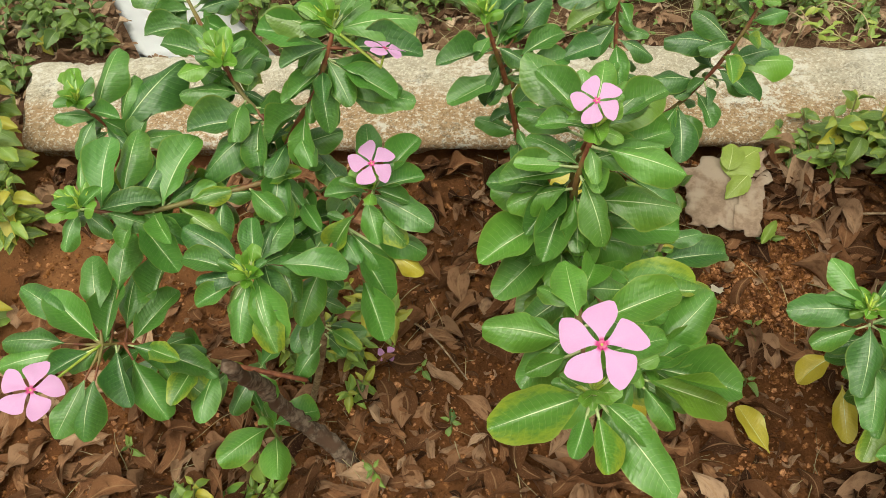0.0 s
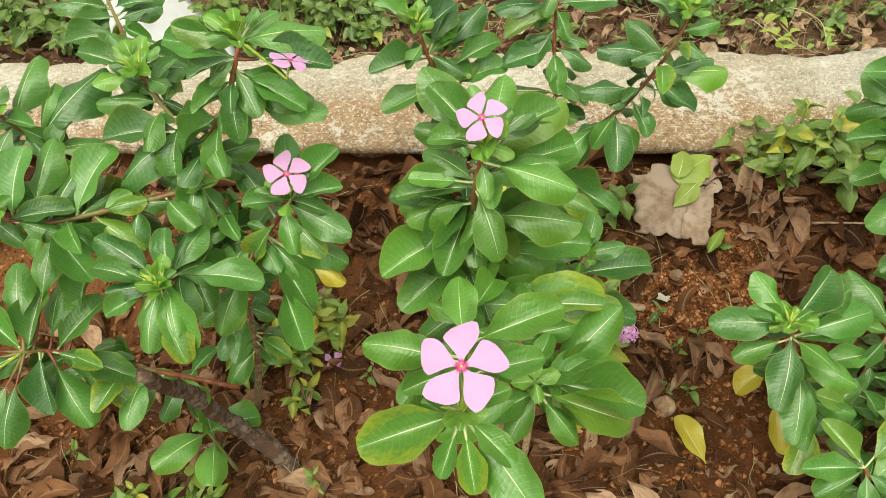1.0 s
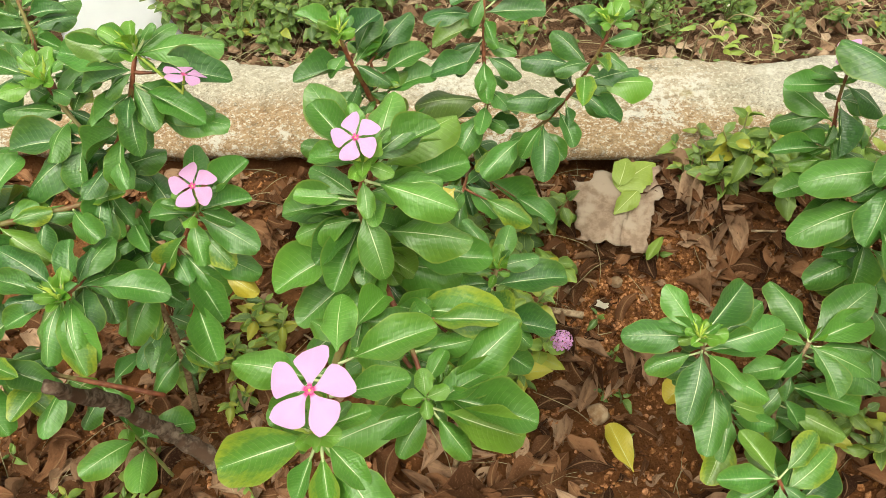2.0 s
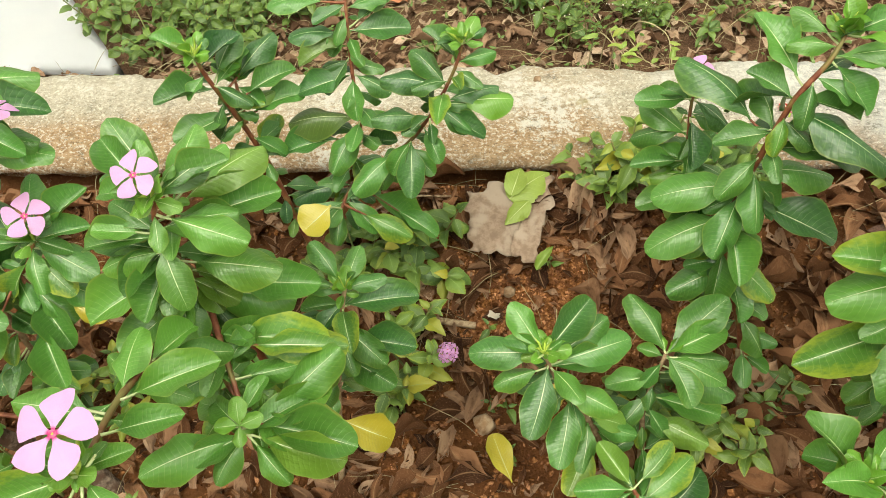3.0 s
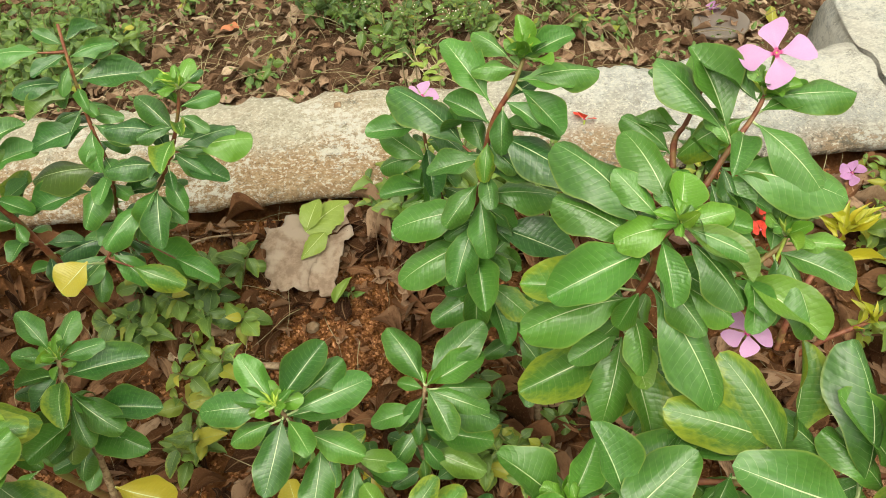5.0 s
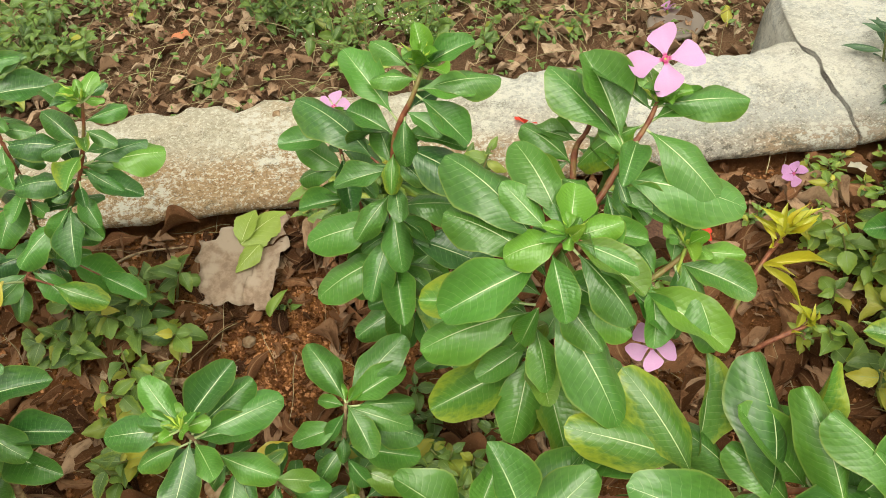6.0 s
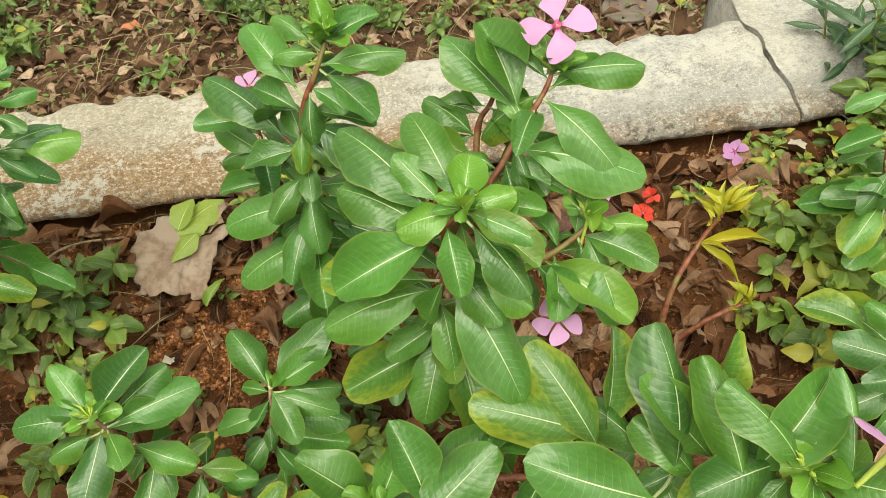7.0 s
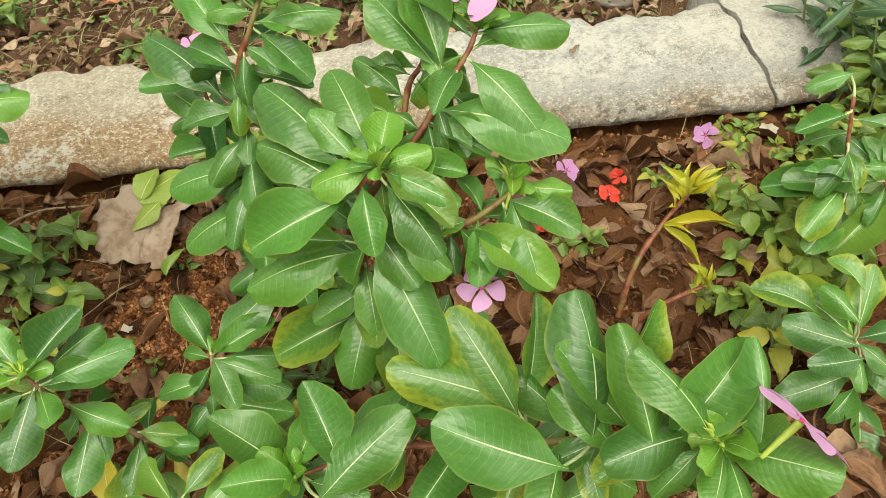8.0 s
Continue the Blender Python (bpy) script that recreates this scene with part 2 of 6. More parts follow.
def weathered_kerb():
    """Limewashed concrete: chalky, pitted, with rusty soil stains and dark lichen."""
    m, n, l, p = material("weathered_concrete")
    long = n.new("ShaderNodeMapping")
    long.inputs["Scale"].default_value = (0.8, 1.0, 1.0)
    l.new(n.new("ShaderNodeTexCoord").outputs["Object"], long.inputs[0])
    at = long.outputs[0]
    fine, pit = noise_tex(n, l, 120.0, 9.0, 0.76, at), noise_tex(n, l, 420.0, 4.0, 0.7, at)
    big, mid = noise_tex(n, l, 5.5, 5.0, 0.65, at), noise_tex(n, l, 15.0, 9.0, 0.72, at)
    col = mix(n, l, ramp(n, l, math_node(n, l, "MULTIPLY_ADD", fine, 0.55, math_node(n, l, "MULTIPLY", mid, 0.55)), 0.42, 0.68), (0.48, 0.42, 0.32), (0.73, 0.665, 0.54))
    xyz = n.new("ShaderNodeSeparateXYZ")
    l.new(at, xyz.inputs[0])
    # the limewash has kept whiter towards one end
    lime = mix(n, l, ramp(n, l, math_node(n, l, "MULTIPLY_ADD", fine, 0.55, math_node(n, l, "MULTIPLY", mid, 0.55)), 0.42, 0.68), (0.43, 0.42, 0.395), (0.83, 0.815, 0.775))
    lime = mix(n, l, ramp(n, l, big, 0.44, 0.64, 0.0, 0.5), lime, (0.70, 0.63, 0.53))
    col = mix(n, l, ramp(n, l, xyz.outputs[0], 0.05, 0.33), col, lime)
    # splashed soil: ragged, densest on the lower face
    clean = ramp(n, l, xyz.outputs[0], 0.10, 0.40, 0.0, -0.65)
    splash = math_node(n, l, "ADD", math_node(n, l, "ADD", clean, ramp(n, l, xyz.outputs[1], 0.00, 0.105, 1.0, 0.0)), math_node(n, l, "MULTIPLY_ADD", big, 1.5, -0.68))
    stain = math_node(n, l, "MULTIPLY", ramp(n, l, math_node(n, l, "ADD", splash, math_node(n, l, "MULTIPLY_ADD", mid, 0.8, -0.4)), 0.05, 0.60), 0.85)
    col = mix(n, l, stain, col, mix(n, l, ramp(n, l, fine, 0.36, 0.66), (0.37, 0.21, 0.10), (0.60, 0.40, 0.225)))
    col = mix(n, l, ramp(n, l, math_node(n, l, "MULTIPLY_ADD", mid, 0.6, math_node(n, l, "MULTIPLY", fine, 0.6)), 0.63, 0.74, 0.0, 0.8), col, (0.66, 0.63, 0.57))
    lichen = math_node(n, l, "MULTIPLY", ramp(n, l, fine, 0.56, 0.68), ramp(n, l, noise_tex(n, l, 6.5, 3.0, 0.5, at), 0.40, 0.58))
    col = mix(n, l, math_node(n, l, "MULTIPLY", lichen, 0.75), col, (0.10, 0.095, 0.08))
    worn = math_node(n, l, "MULTIPLY", ramp(n, l, xyz.outputs[0], 0.04, 0.36, 1.0, 0.6), ramp(n, l, xyz.outputs[1], 0.04, 0.15, 1.0, 0.3))
    col = mix(n, l, math_node(n, l, "MULTIPLY", worn, ramp(n, l, pit, 0.54, 0.63, 0.0, 0.75)), col, (0.15, 0.115, 0.075))
    col = mix(n, l, ramp(n, l, noise_tex(n, l, 260.0, 4.0, 0.7, at), 0.53, 0.60, 0.0, 0.75), col, (0.82, 0.78, 0.68))
    col = mix(n, l, math_node(n, l, "MULTIPLY", worn, ramp(n, l, noise_tex(n, l, 55.0, 5.0, 0.7, at), 0.54, 0.66, 0.0, 0.5)), col, (0.22, 0.155, 0.090))
    foot = math_node(n, l, "MULTIPLY", ramp(n, l, xyz.outputs[1], -0.005, 0.075, 1.0, 0.0), ramp(n, l, xyz.outputs[0], 0.10, 0.34))
    specks = math_node(n, l, "MULTIPLY", foot, ramp(n, l, math_node(n, l, "MULTIPLY_ADD", fine, 0.7, math_node(n, l, "MULTIPLY", mid, 0.3)), 0.45, 0.56))
    col = mix(n, l, math_node(n, l, "MULTIPLY", specks, 0.8), col, (0.085, 0.080, 0.066))
    flake = math_node(n, l, "MULTIPLY", ramp(n, l, mid, 0.53, 0.60), ramp(n, l, fine, 0.44, 0.56))
    col = mix(n, l, math_node(n, l, "MULTIPLY", flake, 0.75), col, (0.80, 0.765, 0.69))
    crust = math_node(n, l, "MULTIPLY", ramp(n, l, noise_tex(n, l, 34.0, 6.0, 0.7, at), 0.56, 0.66), ramp(n, l, pit, 0.40, 0.55))
    col = mix(n, l, math_node(n, l, "MULTIPLY", crust, 0.55), col, (0.15, 0.13, 0.095))
    moss = ramp(n, l, noise_tex(n, l, 9.0, 5.0, 0.6, at), 0.66, 0.76, 0.0, 0.45)
    col = mix(n, l, moss, col, (0.42, 0.36, 0.10))
    l.new(col, p.inputs["Base Color"])
    p.inputs["Roughness"].default_value = 0.93
    p.inputs["Specular IOR Level"].default_value = 0.10
    bump(n, l, p, math_node(n, l, "ADD", fine, math_node(n, l, "MULTIPLY", pit, 0.7)), 1.0, 0.006)
    return m


def plain(name, colour, rough, see=0.0, other=None):
    m, n, l, p = material(name)
    l.new(mix(n, l, ramp(n, l, noise_tex(n, l, 7.0, 5.0), 0.3, 0.7), colour, other or tuple(c * 0.86 for c in colour)), p.inputs["Base Color"])
    p.inputs["Roughness"].default_value = rough
    if see:
        p.inputs["Transmission Weight"].default_value = see
    return m


SOIL, KERB = soil(), weathered_kerb()
WHITE_BOARD = plain("white_board", (0.91, 0.93, 0.97), 0.45, 0.0, (0.88, 0.90, 0.95))
CLOUDY = plain("cloudy_plastic", (0.36, 0.29, 0.25), 0.3, 0.45)
PAPER = plain("white_paper", (0.72, 0.66, 0.56), 0.7)


# ---- geometry helpers ----
KERB_ALONG, KERB_AWAY = Vector((0.941, -0.337, 0.0)), Vector((0.337, 0.941, 0.0))


def ease(a, b, x):
    k = min(max((x - a) / (b - a), 0.0), 1.0)
    return k * k * (3 - 2 * k)


def ground_height(x, y):
    """The bed rises to the kerb; behind it the ground is lower and falls to one side."""
    s, n = 0.941 * x - 0.337 * y, 0.337 * x + 0.941 * y
    s = min(max(s, -1.6), 2.2)
    front = -0.008 + 0.085 * ease(0.60, 0.87, n) - 0.05 * (s - 0.28) * ease(0.45, 0.75, n) - 0.034 * math.exp(-(((n - 0.900) / 0.022) ** 2))
    back = -0.005 - 0.05 * (s - 0.28) - 0.05 * ease(0.4, 1.0, s)
    k = ease(0.93, 1.12, n)
    return front * (1 - k) + back * k


def surface_height(x, y):
    """The soil's own lumps on top of the ground's form."""
    p = Vector((x, y, 0))
    return ground_height(x, y) + 0.010 * noise.fractal(p * 9, 1.0, 2.0, 4) + 0.006 * noise.fractal(p * 38, 0.9, 2.0, 3)


def finish(name, bm, mat, smooth=True):
    me = bpy.data.meshes.new(name)
    if smooth:
        for f in bm.faces:
            f.smooth = True
    bm.to_mesh(me)
    bm.free()
    me.materials.append(mat)
    return me


def thing(name, place, label, category, group="", kind=""):
    """An Empty at the base of a thing."""
    ob = new(name)
    ob.empty_display_size = 0.02
    ob.location = place
    return tagged(ob, label, category, group, kind)


def hang(name, me, parent, m, label=""):
    """A mesh as a part of a thing that is an Empty; m is in the world."""
    ob = new(name, me)
    ob.parent = parent
    ob.matrix_parent_inverse = Matrix.Translation(-Vector(parent.location))
    ob.matrix_basis = m
    return tagged(ob, label)


def solid(name, me, label, category, kind="", m=None, group=""):
    ob = new(name, me)
    if m is not None:
        ob.matrix_basis = m
    return tagged(ob, label, category, group, kind)


def axes(origin, ahead, up, scale=(1, 1, 1)):
    """Y along ahead, Z as near to up as it can be."""
    y = Vector(ahead).normalized()
    x = y.cross(Vector(up)).normalized()
    z = x.cross(y)
    m = Matrix((x * scale[0], y * scale[1], z * scale[2])).transposed().to_4x4()
    m.translation = origin
    return m


def curve_points(pts, steps=6):
    pts = [Vector(p) for p in pts]
    if len(pts) < 3:
        return [pts[0].lerp(pts[-1], i / steps) for i in range(steps + 1)]
    ext = [pts[0] * 2 - pts[1], *pts, pts[-1] * 2 - pts[-2]]
    out = []
    for i in range(1, len(ext) - 2):
        a, b, c, d = ext[i - 1 : i + 3]
        for k in range(steps):
            t = k / steps
            out.append(0.5 * ((2 * b) + (c - a) * t + (2 * a - 5 * b + 4 * c - d) * t * t + (3 * b - a - 3 * c + d) * t ** 3))
    return out + [pts[-1]]


def tube(bm, pts, r0, r1, sides=8, knots=0.0, seed=0):
    """A tapered, slightly knotty stem along smoothed points."""
    rnd = random.Random(seed)
    line = curve_points(pts)
    side = Vector((0.3, 0.9, 0.1))
    rings = []
    for i, p in enumerate(line):
        d = (line[min(i + 1, len(line) - 1)] - line[max(i - 1, 0)]).normalized()
        side = (side - d * side.dot(d)).normalized()
        other = d.cross(side)
        r = (r0 + (r1 - r0) * i / (len(line) - 1)) * (1 + knots * rnd.uniform(-1, 1.4) * (i % 3 == 0))
        rings.append([bm.verts.new(p + (side * math.cos(a) + other * math.sin(a)) * r * (1 + knots * rnd.uniform(-0.4, 0.4)))
                      for a in (math.tau * k / sides for k in range(sides))])
    for a, b in zip(rings, rings[1:]):
        for k in range(sides):
            bm.faces.new((a[k], a[(k + 1) % sides], b[(k + 1) % sides], b[k]))
    bm.faces.new(rings[-1])
    bm.faces.new(rings[0][::-1])
    return line


def leaf_mesh(name, mat, seed, outline, arch, cup, wave, rows=13, cols=8, twist=0.0, tip_drop=0.0, ragged=0.0, sway=0.035):
    """A leaf blade 1 long along y and 1 wide at its widest; outline(v) is the half width there, 0 to 1."""
    rnd = random.Random(seed)
    phase = [rnd.uniform(0, 6.28) for _ in range(4)]
    bm = bmesh.new()
    uv = bm.loops.layers.uv.new("UVMap")
    grid = []
    for i in range(rows + 1):
        v = i / rows
        v = 0.45 * v + 0.55 * (1 - math.cos(math.pi * v)) / 2
        w = 0.5 * outline(v)
        row = []
        for j in range(cols + 1):
            u = 2 * j / cols - 1
            z = arch * 4 * v * (1 - v) - tip_drop * v ** 3
            z += cup * (abs(u) ** 1.6) * w * 2 - 0.018 * math.exp(-(u * 5) ** 2) * w * 2
            z += wave * u * u * w * 2 * math.sin((8.5 if u > 0 else 7.3) * v + phase[0 if u > 0 else 1])
            z += twist * u * (v - 0.4) * w
            edge = 1 + 0.05 * abs(u) ** 3 * math.sin(17 * v + phase[2] + (2 if u > 0 else 0))
            edge -= ragged * abs(u) ** 2 * max(0.0, noise.noise(Vector((v * 7.0, u * 1.3, seed * 1.7)))) + 0.4 * ragged * abs(u) * noise.noise(Vector((v * 19.0, u * 2.3, seed)))
            x = u * w * edge + sway * math.sin(math.pi * v) * math.sin(phase[3])
            row.append((bm.verts.new((x, v, z)), (j / cols, v)))
        grid.append(row)
    for i in range(rows):
        for j in range(cols):
            quad = [grid[i][j], grid[i][j + 1], grid[i + 1][j + 1], grid[i + 1][j]]
            f = bm.faces.new([q[0] for q in quad])
            for loop, q in zip(f.loops, quad):
                loop[uv].uv = q[1]
    return finish(name, bm, mat)


def obovate(v):
    if v < 0.07:
        return 0.05 + 0.03 * v / 0.07
    t = (v - 0.07) / 0.93
    return 0.08 * (1 - t) + max(0.0, math.sin(math.pi * t ** 1.16)) ** (0.96 - 0.54 * t) * 0.99 if t < 1 else 0.03


def ovate(v):
    return 0.04 + 0.96 * max(0.0, math.sin(math.pi * v ** 0.72)) ** 0.85 * (1 - 0.1 * v)


def serrate(v):
    return ovate(v) * (1.0 + 0.13 * (v * 9 % 1.0 - 0.5) * (0.1 < v < 0.95))


def broken(v):
    """A dead leaf whose end has crumbled off."""
    return 0.05 + 0.9 * max(0.0, math.sin(math.pi * min(v * 0.72 + 0.05, 1.0) ** 0.8)) ** 0.7


def lance(v):
    return 0.03 + 0.97 * max(0.0, math.sin(math.pi * v ** 0.85)) ** 1.1


LEAVES = []
for k in range(12):
    bend = random.Random(500 + k)
    LEAVES.append(leaf_mesh("leaf", LEAF, k, obovate, bend.uniform(0.0, 0.15), (-0.16, 0.20, -0.10, 0.10, -0.20, 0.26)[k % 6], bend.uniform(0.05, 0.10),
                            twist=bend.uniform(-0.22, 0.22), tip_drop=bend.uniform(-0.06, 0.20), rows=18, cols=10))
WEEDS = [leaf_mesh("leaf", WEED_LEAF, 20 + k, serrate, 0.06 + 0.03 * k, (-0.20, 0.08, 0.18)[k], 0.06, 19, 6, 0.08, 0.12) for k in range(3)]
LIMES = [leaf_mesh("leaf", LIME_LEAF, 26 + k, serrate, 0.05 + 0.03 * k, -0.10 + 0.2 * k, 0.06, 26, 8, 0.1, 0.10) for k in range(2)]
NARROW = [leaf_mesh("leaf", DARK_LEAF, 30 + k, lance, 0.08, -0.08, 0.02, 8, 4, 0.1, 0.12) for k in range(2)]
YELLOWS = [leaf_mesh("leaf", YELLOW_LEAF, 35 + k, lance, 0.08, 0.1, 0.05, 8, 4, 0.3, 0.15) for k in range(2)]


def dry_mesh(name, mat, seed, outline, curl):
    rnd = random.Random(seed)
    return leaf_mesh(name, mat, seed, outline, rnd.uniform(-0.04, 0.24), rnd.uniform(-0.25, 0.7) * curl, 0.16, 11, 6, rnd.uniform(-0.5, 0.5), rnd.uniform(-0.25, 0.3), 0.14, 0.40)


DRIES = [dry_mesh("dry_leaf", DRY, 40 + k, (lance, lance, broken, ovate, lance)[k % 5], 1.0) for k in range(12)]
TONES = {"": (0.0, 0.0, 0.0), "young": (0.0, 0.0, 0.68), "yellow": (0.95, 0.3, 0.0), "rim": (0.03, 0.80, 0.30), "dark": (0.0, 0.0, 0.0)}
TO_LIGHT = Vector((0.03, -0.42, 0.90)).normalized()


# ---- ground: one sheet, fine round the bed and coarse to the horizon ----
def spaced(low, high, step, reach):
    fine = list(np.arange(low, high + step / 2, step))
    out, d, q = [], step, 0.0
    while q < reach:
        d *= 1.35
        q += d
        out.append(q)
    return [low - q for q in out[::-1]] + fine + [high + q for q in out]


def make_ground():
    xs, ys = spaced(-0.75, 1.75, 0.0125, 60), spaced(0.0, 1.95, 0.0125, 60)
    verts = []
    for y in ys:
        for x in xs:
            verts.append((x, y, surface_height(x, y)))
    w = len(xs)
    faces = [(j * w + i, j * w + i + 1, (j + 1) * w + i + 1, (j + 1) * w + i) for j in range(len(ys) - 1) for i in range(w - 1)]
    me = bpy.data.meshes.new("ground")
    me.from_pydata(verts, [], faces)
    me.polygons.foreach_set("use_smooth", [True] * len(faces))
    me.materials.append(SOIL)
    return tagged(new("ground", me), "reddish-brown crumbly garden soil rising to the kerb", "ground", kind="structure")


make_ground()


# ---- kerb: two cast slabs with a rounded sloping face, and a crack between them ----
def kerb_slab(name, start, end, lift, shift, seed, label, deeper=0.0):
    """Profile across the kerb, from the buried front foot over the sloping face to the back foot."""
    profile = [(0.034, -0.10), (0.032, -0.012), (0.020, -0.006), (0.004, -0.004), (-0.001, 0.000), (-0.001, 0.010), (0.003, 0.0165), (0.012, 0.0215), (0.022, 0.0255), (0.036, 0.031), (0.050, 0.036), (0.064, 0.041),
               (0.078, 0.046), (0.092, 0.051), (0.106, 0.055), (0.120, 0.059), (0.134, 0.0615), (0.148, 0.062), (0.160, 0.059), (0.168, 0.050), (0.173, 0.036), (0.175, 0.01), (0.176, -0.10)]
    bm = bmesh.new()
    steps = max(8, int((end - start) / 0.008))
    rings = []
    for i in range(steps + 1):
        s = start + (end - start) * i / steps
        near_end = min(s - start, end - s)
        pinch = 0.001 * math.exp(-near_end / 0.002)
        chip = max(0.0, noise.noise(Vector((s * 17 + seed, 0.7, 0.2))) - 0.05) * 0.025 + max(0.0, noise.noise(Vector((s * 60 + seed, 1.7, 0.2)))) * 0.010
        ring = []
        for k, (n, z) in enumerate(profile):
            q = Vector((s * 16 + seed, n * 16, z * 16))
            rough = 0.0026 * noise.fractal(q * 1.6, 0.8, 2.0, 4) + 0.0018 * noise.noise(q * 0.3)
            back = ease(0.11, 0.165, n)
            wider = deeper * ease(0.09, 0.15, n) * ease(-0.004, 0.016, s - start)
            slant = -0.22 * (n - 0.08) + 0.008 * noise.noise(Vector((n * 40, 5.0, 1.0))) + 0.004 * noise.noise(Vector((n * 130, 2.0, 1.0)))
            ring.append(bm.verts.new((s + slant, n + shift + wider - back * chip + rough * 0.7 + pinch * (0.5 - back) * (z > 0), z + lift - pinch * (z > 0.02) * 0.6 - back * chip * 0.5 + rough)))
        rings.append(ring)
    for a, b in zip(rings, rings[1:]):
        for k in range(len(profile) - 1):
            bm.faces.new((a[k], b[k], b[k + 1], a[k + 1]))
    ends = [[bm.verts.new(v.co) for v in ring] for ring in (rings[0], rings[-1][::-1])]
    for ring in ends:
        bm.faces.new(ring)
    me = finish(name, bm, KERB)
    foot = KERB_ALONG * 0.28 + KERB_AWAY * 0.888
    m = Matrix((KERB_ALONG, KERB_AWAY, Vector((0, 0, 1)))).transposed().to_4x4()
    m = Matrix.Translation(foot + Vector((0, 0, 0.088))) @ m @ Matrix.Rotation(math.atan(0.058), 4, "Y")
    return solid(name, me, label, "kerb", "structure", m)


kerb_slab("kerb", -1.08, 0.7408, 0.0, 0.0, 3.0, "old limewashed concrete kerb slab with brown soil stains")
kerb_slab("kerb", 0.7445, 2.1, 0.003, 0.001, 9.0, "old grey concrete kerb slab beside a cracked joint", 0.12)


# ---- periwinkle plants ----
def petal_mesh(name, mat, seed):
    """An obovate petal with a slanting, nearly straight outer edge."""
    bm = bmesh.new()
    uv = bm.loops.layers.uv.new("UVMap")
    rows, cols, grid = 9, 6, []
    for i in range(rows + 1):
        v = i / rows
        w = 0.05 + 0.395 * ease(0.0, 0.80, v)
        row = []
        for j in range(cols + 1):
            u = 2 * j / cols - 1
            reach = v * (1 - 0.10 * abs(u) ** 4 + 0.13 * u * ease(0.4, 1.0, v))
            round_off = 1 - 0.14 * ease(0.82, 1.0, v)
            z = 0.03 * math.sin(2.5 * v) - 0.10 * v ** 3 + 0.05 * (u * u) * v + 0.02 * math.sin(6 * v + 3 * u + seed)
            row.append((bm.verts.new((u * w * round_off, 0.03 + reach * 0.97, z)), (j / cols, v)))
        grid.append(row)
    for i in range(rows):
        for j in range(cols):
            quad = [grid[i][j], grid[i][j + 1], grid[i + 1][j + 1], grid[i + 1][j]]
            f = bm.faces.new([q[0] for q in quad])
            for loop, q in zip(f.loops, quad):
                loop[uv].uv = q[1]
    return finish(name, bm, mat)


def corolla_mesh():
    """The narrow green tube behind the petals and the raised crimson eye, for a flower of radius 1."""
    bm = bmesh.new()
    rings = []
    for r, z in ((0.12, -0.01), (0.115, 0.035), (0.07, 0.05), (0.035, 0.02)):
        rings.append([bm.verts.new((r * math.cos(math.tau * k / 10), r * math.sin(math.tau * k / 10), z)) for k in range(10)])
    for a, b in zip(rings, rings[1:]):
        for k in range(10):
            bm.faces.new((a[k], a[(k + 1) % 10], b[(k + 1) % 10], b[k]))
    pale = [bm.faces.new(rings[-1])]
    eye = len(bm.faces)
    tube(bm, [(0, 0, -1.1), (0, 0, -0.75), (0, 0, -0.4), (0, 0, -0.02)], 0.050, 0.09, 8)
    bm.faces.ensure_lookup_table()
    for f in pale + bm.faces[eye:]:
        f.material_index = 1
    me = finish("corolla", bm, EYE)
    me.materials.append(BUD)
    return me


PETALS = [petal_mesh("petal", PETAL, k * 1.7) for k in range(3)]
MAUVE_PETAL, RED_PETAL = petal_mesh("petal", MAUVE, 0.4), petal_mesh("petal", RED, 0.9)
COROLLA = corolla_mesh()


def bud_mesh():
    bm = bmesh.new()
    line = [(0, 0, 0), (0.02, 0.25, 0.01), (0, 0.6, 0.03), (0, 1, 0.0)]
    tube(bm, line, 0.05, 0.012, 6)
    for v in bm.verts:
        k = 1 + 2.2 * math.exp(-((v.co.y - 0.62) / 0.2) ** 2)
        v.co.x *= k
        v.co.z *= k
    return finish("bud", bm, BUD)


BUD_MESH = bud_mesh()


